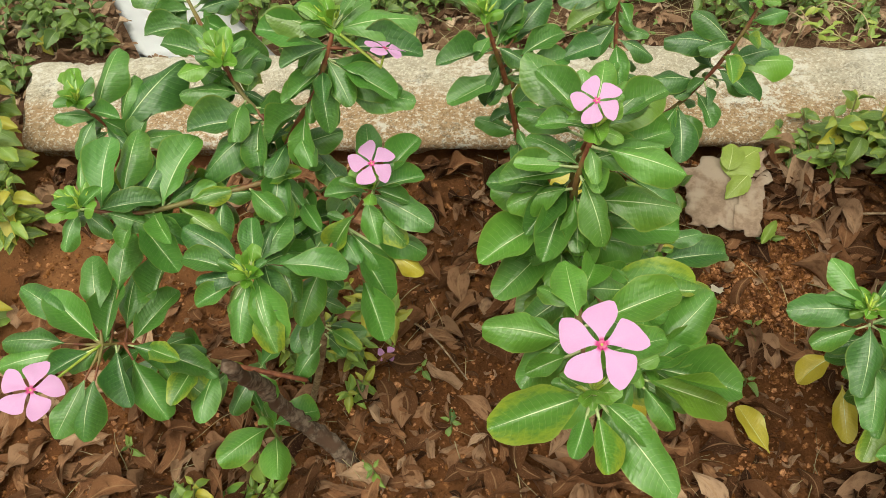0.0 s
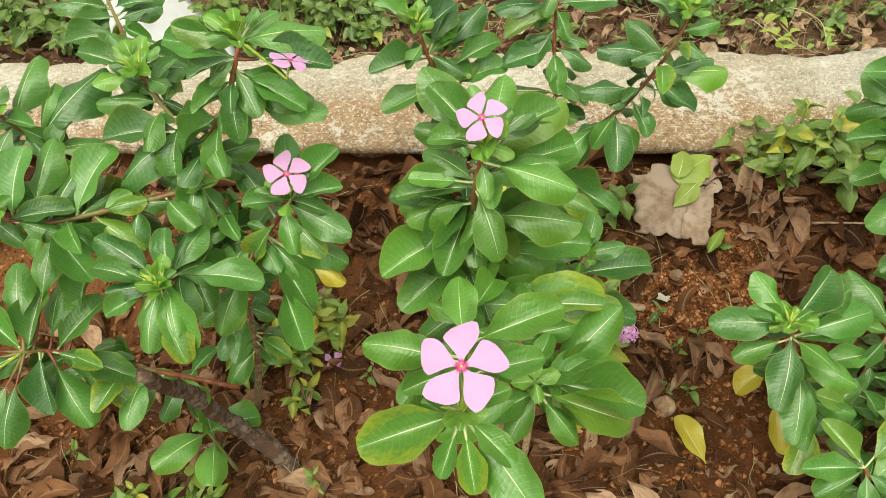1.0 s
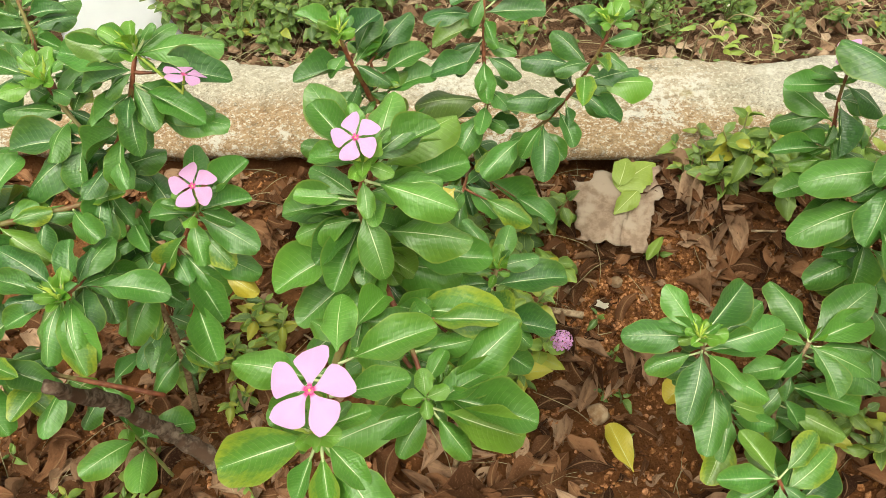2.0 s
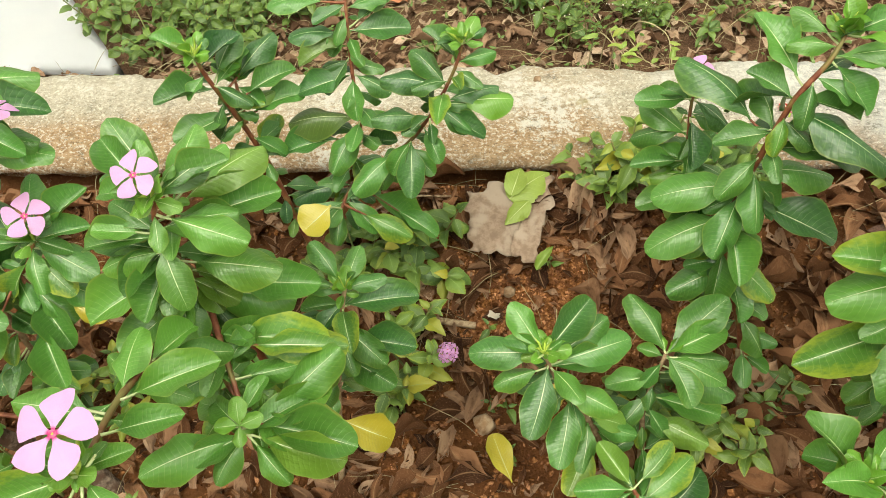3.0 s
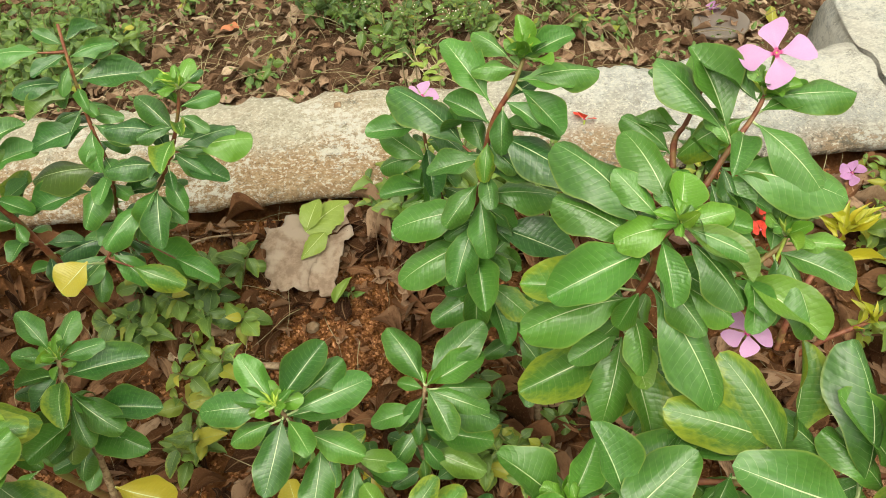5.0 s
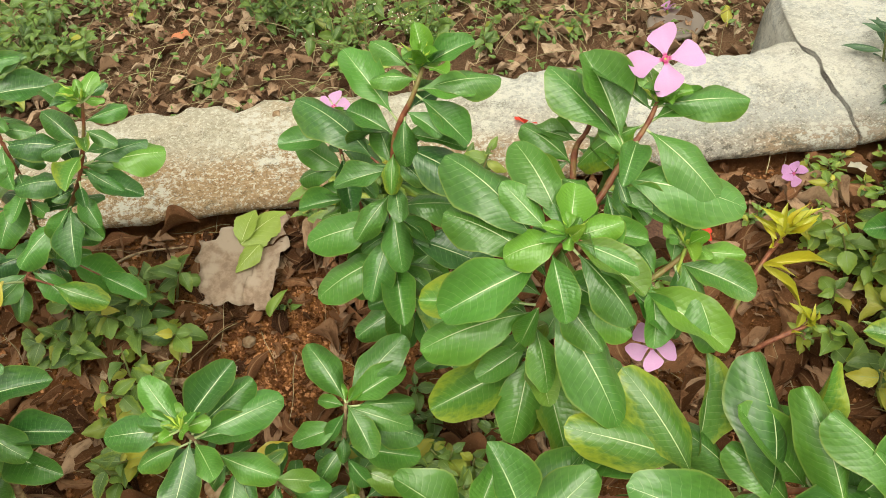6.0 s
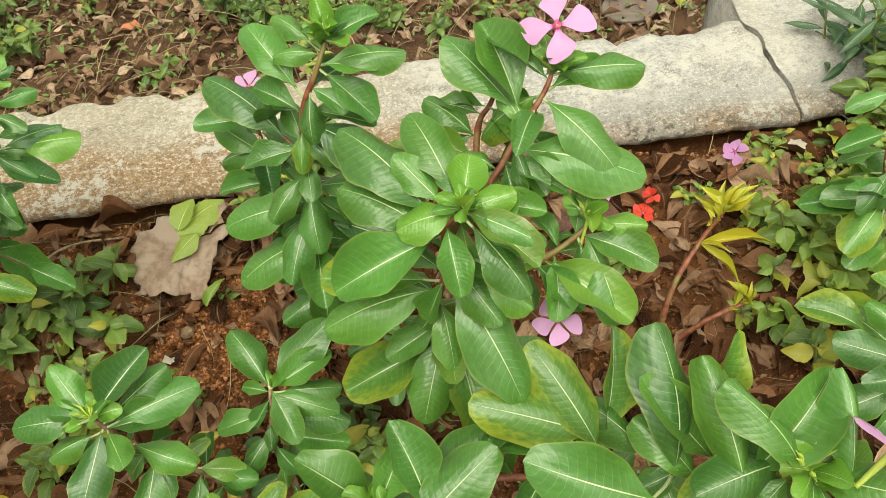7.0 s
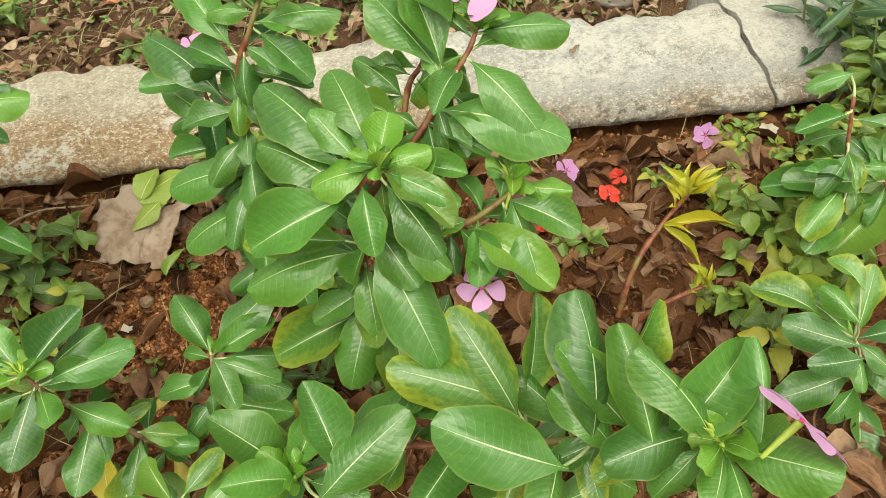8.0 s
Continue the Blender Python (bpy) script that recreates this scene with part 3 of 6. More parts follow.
class Shrub:
    """One periwinkle: stems, leaves, buds and flowers under one Empty on the soil."""

    def __init__(self, foot, label, seed, pale=0.0, gap=1.35, longest=0.082, group="periwinkle plants in the bed"):
        x, y = foot
        self.top = thing("periwinkle_plant", (x, y, ground_height(x, y)), label, "flowering plant", group)
        self.rnd, self.pale, self.gap, self.longest = random.Random(seed), pale, gap, longest

    def stem(self, pts, r0=0.0034, r1=0.0017, mat=None, label=""):
        bm = bmesh.new()
        line = tube(bm, pts, r0, r1, 8, 0.12, len(pts))
        hang("stem", finish("stem", bm, mat or STEM), self.top, Matrix(), label)
        self.line = line
        self.walked = [0.0]
        for a, b in zip(line, line[1:]):
            self.walked.append(self.walked[-1] + (b - a).length)
        return self

    def on_stem(self, s):
        for i, (a, b) in enumerate(zip(self.walked, self.walked[1:])):
            if s <= b or i == len(self.walked) - 2:
                return self.line[i].lerp(self.line[i + 1], min(1.0, max(0.0, (s - a) / max(b - a, 1e-6))))

    def leaf(self, base, turn, rise, reach, blade, wide, tone):
        r = self.rnd
        a, e = radians(turn), radians(rise)
        way = Vector((math.cos(a) * math.cos(e), math.sin(a) * math.cos(e), math.sin(e)))
        up = TO_LIGHT + Vector((r.uniform(-0.16, 0.16), r.uniform(-0.16, 0.16), r.uniform(-0.1, 0.1)))
        width = max(blade * wide, 0.46 * min(reach, 0.085))
        if reach - blade > 0.012 and tone != "yellow":
            blade = max(blade, min(reach - 0.010, self.longest))
        wide = min(width / blade, 0.74 if tone == "young" else 0.48) if tone != "yellow" else wide
        gap = reach - blade
        start = base + way * gap
        ob = hang("leaf", LEAVES[r.randrange(12)], self.top, axes(start, way, up, (blade * wide, blade, blade)))
        t = TONES[tone]
        ob.color = (min(1, t[0] + (r.random() < 0.05) * 0.2), max(t[1], r.uniform(0.0, 0.35) ** 2), max(t[2], self.pale + r.uniform(0, 0.22)), 1)
        if gap > 0.003:
            bm = bmesh.new()
            tube(bm, [base, base + way * gap * 0.5 - Vector((0, 0, 0.0006)), start + way * 0.004], 0.0012 if gap < 0.012 else 0.0018, 0.0009, 5)
            hang("petiole", finish("petiole", bm, PETIOLE if gap < 0.012 or tone == "yellow" else STEM), self.top, Matrix())

    def leaves(self, tone, *rows):
        """Rows: millimetres along the stem, compass turn, rise, reach from the stem, blade length, width in hundredths of it."""
        for s, turn, rise, reach, blade, wide in rows:
            self.leaf(self.on_stem(s / 1000), turn, rise, reach / 1000, blade / 1000, wide / 100, tone)
        return self

    def tuft(self, size=0.012, count=5):
        """Pale pointed buds and a rosette of small bright leaves at the stem's end."""
        tip, r = self.line[-1], self.rnd
        for k in range(count + 2):
            a = math.tau * k / (count + 2) + r.uniform(-0.4, 0.4)
            way = Vector((math.cos(a) * 0.7, math.sin(a) * 0.7, r.uniform(0.7, 1.6)))
            hang("bud", BUD_MESH, self.top, axes(tip, way, (0.2, 0.5, 0.1), (size * 1.2, size * r.uniform(0.9, 1.7), size * 1.2)))
        for k in range(8):
            self.leaf(tip, 45 * k + r.uniform(-20, 20), r.uniform(15, 60), size * r.uniform(1.2, 2.2), size * r.uniform(1.1, 2.0), 0.5, "young" if k % 4 else "")
        return self

    def under(self, count, low, high, size=0.042):
        """Older leaves low on the stem, hanging a little."""
        r = self.rnd
        for k in range(count):
            s = self.walked[-1] * r.uniform(low, high)
            self.leaf(self.on_stem(s), r.uniform(0, 360), r.uniform(-45, 0), size * r.uniform(0.75, 1.25), size * r.uniform(0.65, 0.95), r.uniform(0.42, 0.55), "rim" if r.random() < 0.12 else "")
        return self

    def clothe(self, low, high, spacing=0.013, size=0.048, droop=-12):
        """Crossed pairs of smaller old leaves along a stretch of the stem, now and then one missing."""
        r = self.rnd
        s, turn = self.walked[-1] * low, r.uniform(0, 180)
        while s < self.walked[-1] * high:
            for half in (0, 180):
                length = size * r.uniform(0.55, 1.05)
                tone = "rim" if r.random() < 0.10 else ""
                if r.random() < 0.86:
                    self.leaf(self.on_stem(s), turn + half + r.uniform(-40, 40), droop - 10 + r.uniform(-34, 30), length, length * 0.92, r.uniform(0.34, 0.46), tone)
            turn += 90 + r.uniform(-15, 15)
            s += spacing * self.gap * r.uniform(0.8, 1.25)
        return self

    def blade(self, tone, base, tip, wide, shape=None):
        """One leaf from base to tip, on a petiole from the nearest point of the last stem."""
        r = self.rnd
        base, tip = Vector(base), Vector(tip)
        way = tip - base
        size = way.length
        up = TO_LIGHT + Vector((r.uniform(-0.25, 0.25), r.uniform(-0.2, 0.2), r.uniform(-0.1, 0.1)))
        ob = hang("leaf", LEAVES[r.randrange(len(LEAVES)) if shape is None else shape], self.top, axes(base, way, up, (size * wide, size, size)))
        t = TONES[tone]
        ob.color = (t[0], max(t[1], r.uniform(0.0, 0.3) ** 2), max(t[2], self.pale + r.uniform(0, 0.2)), 1)
        near = min(self.line, key=lambda p: (p - base).length)
        if (near - base).length > 0.004:
            bm = bmesh.new()
            tube(bm, [near, near.lerp(base, 0.5) - Vector((0, 0, 0.001)), base + way.normalized() * 0.004], 0.0016, 0.0010, 5)
            hang("petiole", finish("petiole", bm, PETIOLE), self.top, Matrix())
        return self

    def flower(self, place, across, facing, spin, petals=5):
        """A pink flower on a short stalk from the end of the last stem."""
        place, facing = Vector(place), Vector(facing)
        radius = across / 2
        side = Vector((1, 0, 0)) - facing * facing.x
        m = axes(place, facing.cross(side.normalized()), facing, (radius, radius, radius))
        base = hang("flower", COROLLA, self.top, m, "crimson-eyed pink five-petalled flower" if petals == 5 else "pink flower that has lost one petal")
        for k in range(petals):
            ob = new("petal", PETALS[k % 3])
            ob.parent = base
            ob.matrix_basis = Matrix.Rotation(radians(spin - 90) + math.tau * k / 5 * (5 / petals if petals < 5 else 1), 4, "Z") @ Matrix.Translation((0, 0.05, 0.02))
        bm = bmesh.new()
        back = place - facing.normalized() * radius * 1.05
        tube(bm, [self.line[-1], self.line[-1].lerp(back, 0.6) + Vector((0, 0, 0.001)), back], 0.0012, 0.0011, 6)
        hang("flower_stalk", finish("flower_stalk", bm, BUD), self.top, Matrix())
        return self


pink_left_plant = Shrub((-0.11, 0.62), "bushy green periwinkle with several pink flowers", 101, 0.04, 0.95, 0.056)
pink_left_plant.stem([(-0.097, 0.612, -0.013), (-0.036, 0.551, 0.193), (-0.024, 0.559, 0.308), (-0.023, 0.586, 0.386)], 0.0042, 0.0017, BARK, "tan woody stem")
pink_left_plant.under(10, 0.4, 0.95)
pink_left_plant.clothe(0.5, 1, 0.016, 0.048)
pink_left_plant.stem([(-0.015, 0.568, 0.396), (0.002, 0.573, 0.42), (0.029, 0.567, 0.454), (0.049, 0.565, 0.489), (0.054, 0.569, 0.498)], 0.0026, 0.0014)
pink_left_plant.leaves("", (125, 42, 33, 26, 25, 48), (122, 157, 23, 48, 46, 48), (112, -157, -18, 27, 26, 60), (112, 159, 22, 53, 51, 48), (104, -75, -42, 40, 38, 55), (102, -34, -28, 58, 44, 55), (88, -99, -42, 42, 40, 55), (94, -160, -14, 33, 32, 50), (124, -3, -4, 62, 60, 40), (112, -13, -10, 68, 36, 50), (74, -17, -14, 76, 41, 40), (84, -16, -12, 62, 25, 40), (123, 24, 20, 37, 36, 48), (125, 140, 34, 32, 31, 48))
pink_left_plant.leaves("", (69, -117, -38, 21, 20, 48), (114, -173, -3, 39, 37, 48))
pink_left_plant.leaves("young", (125, 128, 42, 27, 26, 50), (123, -32, -32, 15, 14, 50))
pink_left_plant.tuft(0.013, 6)
pink_left_plant.clothe(0.1, 0.9, 0.009, 0.05)
pink_left_plant.flower((0.085, 0.541, 0.489), 0.027, (0.42, 0.10, 0.90), 20)
pink_left_plant.stem([(-0.015, 0.568, 0.396), (-0.013, 0.588, 0.415), (-0.03, 0.618, 0.44), (-0.035, 0.625, 0.464)], 0.0026, 0.0014)
pink_left_plant.leaves("young", (96, 61, 42, 29, 28, 50), (96, -173, 3, 36, 34, 40))
pink_left_plant.leaves("", (96, 122, 41, 38, 36, 45), (68, 173, 14, 49, 47, 55), (96, 155, 24, 50, 23, 50), (80, 34, 21, 33, 32, 50), (45, 176, 24, 20, 20, 55), (36, -158, -13, 66, 64, 65), (38, 176, 10, 63, 60, 45), (0, 46, 32, 38, 38, 50), (0, -112, -37, 53, 51, 60), (25, -141, -26, 26, 25, 48), (0, 167, 14, 31, 30, 48))
pink_left_plant.tuft(0.013, 6)
pink_left_plant.clothe(0.1, 0.95, 0.009, 0.05)
pink_left_plant.stem([(-0.03, 0.618, 0.44), (-0.045, 0.667, 0.466), (-0.051, 0.694, 0.471), (-0.06, 0.732, 0.487)], 0.0026, 0.0014)
pink_left_plant.leaves("", (98, -178, 7, 34, 33, 48), (94, 9, 0, 39, 37, 48), (87, -23, -32, 27, 26, 50), (107, 173, 17, 47, 45, 48), (119, 23, 12, 26, 25, 48), (126, 149, 35, 33, 31, 48))
pink_left_plant.clothe(0.2, 1, 0.009, 0.05)
pink_left_plant.stem([(-0.102, 0.576, 0.375), (-0.125, 0.612, 0.406), (-0.14, 0.633, 0.424), (-0.153, 0.632, 0.458)], 0.0026, 0.0014)
pink_left_plant.leaves("young", (121, 75, 46, 28, 27, 60))
pink_left_plant.leaves("", (103, 56, 35, 62, 60, 45), (81, 34, 19, 84, 81, 45), (101, 175, 20, 33, 32, 50), (103, -134, -28, 38, 37, 50), (62, 48, 33, 38, 36, 48), (117, 142, 40, 21, 20, 48), (88, 146, 37, 25, 24, 48))
pink_left_plant.leaves("dark", (80, 55, 37, 53, 39, 50))
pink_left_plant.tuft(0.013, 6)
pink_left_plant.clothe(0.1, 0.95, 0.009, 0.05)
pink_left_plant.stem([(-0.02, 0.561, 0.389), (-0.092, 0.556, 0.394), (-0.131, 0.55, 0.402), (-0.164, 0.552, 0.418)], 0.0026, 0.0014)
pink_left_plant.leaves("", (135, 64, 35, 58, 56, 50), (122, 62, 34, 69, 49, 50), (111, 49, 25, 57, 55, 50), (93, 47, 24, 65, 62, 55), (148, 74, 40, 41, 26, 50), (139, 7, -12, 47, 45, 40), (107, -39, -37, 36, 35, 60), (150, -44, -40, 32, 30, 50), (150, -127, -30, 34, 32, 50), (109, -134, -23, 30, 29, 50), (81, -39, -36, 49, 47, 60), (73, 22, 6, 27, 26, 50))
pink_left_plant.leaves("young", (150, 112, 47, 20, 20, 50), (150, 37, 7, 13, 12, 50), (150, -175, 12, 16, 15, 50))
pink_left_plant.tuft(0.013, 6)
pink_left_plant.clothe(0.05, 0.95, 0.009, 0.054)
pink_left_plant.stem([(-0.003, 0.57, 0.362), (-0.041, 0.524, 0.352), (-0.057, 0.484, 0.367)], 0.0026, 0.0014)
pink_left_plant.leaves("young", (106, 61, 27, 22, 21, 55), (106, 132, 27, 12, 12, 60), (106, -100, -42, 16, 16, 50))
pink_left_plant.leaves("", (106, 156, 25, 52, 39, 50), (106, 177, 11, 39, 37, 45), (106, -168, -4, 44, 29, 40), (86, 44, 21, 47, 45, 50), (81, -14, -19, 69, 56, 50), (99, -79, -36, 57, 55, 50), (106, -116, -30, 50, 48, 50), (106, -137, -25, 31, 30, 50), (95, 78, 34, 42, 40, 50), (99, 140, 32, 62, 38, 50), (86, 53, 26, 33, 31, 50))
pink_left_plant.leaves("rim", (106, -84, -38, 61, 50, 50))
pink_left_plant.tuft(0.013, 6)
pink_left_plant.clothe(0.1, 0.9, 0.009, 0.05)
pink_left_plant.stem([(-0.026, 0.565, 0.325), (0.018, 0.544, 0.337), (0.041, 0.539, 0.362), (0.051, 0.534, 0.375)], 0.0026, 0.0014)
pink_left_plant.leaves("", (96, 171, 10, 37, 36, 40), (90, -92, -38, 41, 40, 60), (95, -37, -27, 59, 57, 60), (102, 1, 1, 43, 42, 50), (102, 27, 22, 57, 34, 55), (102, -27, -21, 31, 30, 40), (102, 78, 40, 55, 30, 50), (73, 115, 37, 59, 37, 60), (40, -168, -3, 37, 36, 55), (58, 155, 22, 19, 18, 50), (50, -53, -34, 62, 44, 60), (60, -31, -24, 71, 49, 50), (45, -133, -30, 90, 53, 50), (50, -84, -39, 105, 55, 55))
pink_left_plant.leaves("", (50, -68, -40, 77, 28, 50), (30, 109, 41, 46, 28, 50), (37, -144, -22, 42, 40, 50))
pink_left_plant.leaves("yellow", (50, -38, -30, 81, 35, 50))
pink_left_plant.tuft(0.013, 6)
pink_left_plant.clothe(0.1, 0.9, 0.009, 0.052)
pink_left_plant.flower((0.055, 0.538, 0.397), 0.034, (0.03, -0.55, 0.84), 92)
pink_left_plant.stem([(-0.065, 0.527, 0.161), (-0.15, 0.538, 0.231), (-0.196, 0.545, 0.266), (-0.211, 0.534, 0.288)], 0.0026, 0.0014)
pink_left_plant.leaves("", (197, 83, 37, 80, 44, 50), (189, 62, 35, 102, 44, 55), (174, 65, 31, 68, 51, 50), (194, 66, 30, 58, 56, 50), (169, 38, 12, 63, 60, 40), (159, 57, 32, 90, 45, 50), (154, -28, -27, 59, 56, 50), (175, -71, -39, 79, 64, 55), (197, -120, -32, 84, 50, 55), (197, 128, 39, 65, 62, 60), (197, 64, -9, 18, 18, 60), (189, -160, -4, 40, 34, 40), (197, -167, -3, 51, 30, 50), (179, -122, -29, 48, 29, 50))
pink_left_plant.leaves("", (197, -138, -29, 87, 48, 50), (197, 136, 32, 86, 37, 50), (197, 165, 11, 86, 37, 50), (197, 179, 4, 87, 27, 50))
pink_left_plant.leaves("rim", (142, -57, -39, 66, 57, 55))
pink_left_plant.clothe(0.2, 0.98, 0.01, 0.058)
pink_left_plant.flower((-0.242, 0.474, 0.325), 0.042, (0.32, -0.41, 0.85), 70)

pink_near_plant = Shrub((0.19, 0.5), "leaning green periwinkle bearing two open pink flowers", 102, 0.20, 1.3, 0.068)
pink_near_plant.stem([(0.19, 0.5, -0.015), (0.18, 0.485, 0.156), (0.181, 0.461, 0.327), (0.179, 0.437, 0.387), (0.178, 0.421, 0.435), (0.188, 0.419, 0.472)], 0.0042, 0.0017)
pink_near_plant.leaves("", (498, 120, 34, 52, 31, 50), (498, 85, 42, 38, 21, 60), (498, 14, 20, 45, 43, 50), (498, 8, 14, 52, 31, 50), (498, 156, 11, 36, 34, 50), (470, 134, 25, 40, 38, 50), (487, -100, -39, 25, 24, 70), (487, -31, -15, 62, 46, 35), (466, 167, 3, 52, 50, 45), (432, -22, -8, 73, 61, 38), (442, -106, -36, 43, 41, 60), (403, -172, -10, 49, 47, 50), (400, 146, 20, 60, 31, 50), (377, -18, -6, 87, 68, 38))
pink_near_plant.leaves("", (400, -10, -2, 39, 20, 40), (430, 123, 31, 18, 11, 40), (473, -7, 3, 53, 51, 40), (470, 162, 9, 43, 27, 50))
pink_near_plant.leaves("young", (498, -30, -14, 19, 18, 60))
pink_near_plant.tuft(0.012, 4)
pink_near_plant.under(4, 0.3, 0.6)
pink_near_plant.clothe(0.36, 0.95, 0.012, 0.055)
pink_near_plant.flower((0.187, 0.416, 0.495), 0.027, (-0.16, -0.53, 0.83), 92)
pink_near_plant.stem([(0.185, 0.484, 0.344), (0.172, 0.438, 0.341), (0.178, 0.381, 0.323), (0.197, 0.35, 0.304)], 0.0026, 0.0014)
pink_near_plant.leaves("", (40, -172, -10, 52, 50, 50), (33, -62, -29, 41, 40, 50), (110, -3, 3, 45, 43, 50), (149, 6, 12, 55, 53, 50), (149, -37, -13, 56, 54, 50), (149, -52, -24, 47, 37, 60), (141, -94, -33, 28, 25, 70), (147, 18, 21, 77, 14, 50), (84, 12, 13, 44, 43, 50))
pink_near_plant.leaves("rim", (75, 126, 22, 37, 35, 60), (69, -20, -5, 92, 70, 45))
pink_near_plant.leaves("young", (149, 83, 28, 23, 22, 50), (149, -22, -4, 25, 24, 60))
pink_near_plant.tuft(0.012, 4)
pink_near_plant.clothe(0.1, 0.95, 0.011, 0.052)
pink_near_plant.stem([(0.168, 0.394, 0.379), (0.143, 0.334, 0.407), (0.132, 0.295, 0.418), (0.128, 0.279, 0.421)], 0.0026, 0.0014)
pink_near_plant.leaves("", (78, 2, 6, 63, 47, 50), (129, -58, -22, 37, 31, 60), (129, -131, -27, 35, 25, 60), (129, -67, -30, 65, 30, 60), (89, 154, 12, 48, 29, 60), (97, -177, -5, 35, 25, 60), (93, 155, 12, 57, 23, 60), (126, 3, 5, 28, 27, 50), (129, 151, 11, 22, 21, 50), (104, -4, 2, 47, 34, 45))
pink_near_plant.leaves("rim", (129, 180, -4, 58, 56, 55), (129, -98, -34, 42, 23, 76))
pink_near_plant.leaves("young", (128, -117, -27, 10, 9, 50))
pink_near_plant.tuft(0.012, 4)
pink_near_plant.clothe(0.1, 0.9, 0.012, 0.05)
pink_near_plant.flower((0.133, 0.283, 0.457), 0.040, (-0.09, -0.36, 0.93), 73)
pink_near_plant.stem([(0.165, 0.45, 0.322), (0.173, 0.443, 0.358), (0.175, 0.434, 0.391), (0.182, 0.439, 0.423), (0.192, 0.438, 0.451)], 0.0026, 0.0014)
pink_near_plant.leaves("", (134, 117, 38, 68, 36, 55), (134, 154, 24, 48, 30, 55), (134, 54, 30, 55, 53, 50), (134, 32, 17, 52, 40, 50), (128, 21, 10, 73, 56, 45), (112, 5, 2, 75, 38, 60), (124, -168, -4, 34, 22, 55), (124, -17, -25, 51, 49, 40), (90, 163, 17, 57, 36, 50), (95, -132, -23, 56, 54, 50), (74, -168, -6, 72, 33, 50), (45, -155, -12, 70, 45, 50), (85, -5, -17, 51, 49, 40), (39, -9, -19, 74, 71, 42))
pink_near_plant.leaves("", (51, -103, -35, 47, 46, 60), (0, -6, -9, 41, 23, 50))
pink_near_plant.leaves("young", (133, 5, -20, 11, 10, 70))
pink_near_plant.clothe(0.1, 0.9, 0.013, 0.055)
pink_near_plant.stem([(0.179, 0.434, 0.351), (0.184, 0.39, 0.339), (0.187, 0.362, 0.328), (0.187, 0.339, 0.315)], 0.0026, 0.0014)
pink_near_plant.leaves("rim", (35, -12, -13, 92, 66, 45))
pink_near_plant.leaves("", (51, 45, 13, 33, 32, 50), (63, 0, -7, 48, 35, 50), (69, 104, -2, 38, 38, 50), (62, 151, -5, 59, 41, 60), (103, 124, 7, 40, 40, 55), (102, 17, -1, 48, 46, 50), (89, 42, 16, 31, 29, 50), (103, -167, 2, 42, 40, 50), (103, -60, -39, 48, 39, 60), (103, -27, -21, 73, 44, 60), (93, -26, -14, 82, 43, 50), (103, -175, 0, 78, 40, 50), (103, -141, -16, 40, 38, 50))
pink_near_plant.clothe(0.1, 0.9, 0.013, 0.052)
for tip in ((0.203, 0.338, 0.333), (0.189, 0.352, 0.343), (0.170, 0.340, 0.333), (0.184, 0.324, 0.326)):
    pink_near_plant.blade("young", (0.186, 0.338, 0.329), tip, 0.66)
pink_near_plant.blade("rim", (0.197, 0.413, 0.329), (0.260, 0.413, 0.282), 0.46, 0)
pink_near_plant.blade("rim", (0.192, 0.418, 0.231), (0.238, 0.363, 0.218), 0.50, 2)

back_a_plant = Shrub((0.24, 0.7), "slender dark-leaved periwinkle growing against the kerb", 103, 0.0, 1.3, 0.056)
back_a_plant.stem([(0.24, 0.7, 0.041), (0.227, 0.702, 0.219), (0.222, 0.702, 0.272), (0.213, 0.696, 0.333), (0.202, 0.693, 0.382), (0.199, 0.695, 0.404)], 0.0042, 0.0017)
back_a_plant.leaves("", (366, 148, 32, 46, 44, 50), (356, 27, 17, 50, 48, 45), (331, 31, 22, 51, 49, 50), (347, -142, -25, 30, 29, 60), (329, -178, 7, 61, 59, 40), (296, -167, -4, 67, 64, 45), (319, 28, 23, 83, 53, 50), (306, 14, 10, 78, 50, 50), (287, 6, 2, 73, 48, 45), (334, 40, 34, 59, 32, 50), (293, 48, 57, 16, 16, 50), (215, 88, 47, 34, 33, 50), (293, 12, 11, 47, 20, 50), (275, 101, 45, 41, 40, 40))
back_a_plant.leaves("", (208, 153, 27, 51, 49, 50), (226, 14, 2, 35, 34, 50))
back_a_plant.leaves("young", (366, 50, 36, 15, 15, 50), (366, 141, 43, 8, 8, 50), (364, 13, 1, 10, 10, 50))
back_a_plant.leaves("rim", (221, 52, 34, 54, 52, 50))
back_a_plant.tuft(0.013, 6)
back_a_plant.clothe(0.35, 0.92, 0.014, 0.045)
back_a_plant.stem([(0.22, 0.694, 0.319), (0.222, 0.706, 0.343), (0.224, 0.712, 0.362)], 0.0026, 0.0014)
back_a_plant.leaves("young", (43, 158, 33, 15, 14, 50), (45, 17, 9, 15, 14, 50))
back_a_plant.leaves("", (39, -38, -35, 34, 33, 50), (35, -157, -13, 25, 24, 50), (42, 23, 14, 31, 30, 40))
back_a_plant.tuft(0.013, 6)
back_a_plant.clothe(0.1, 0.8, 0.012, 0.03)

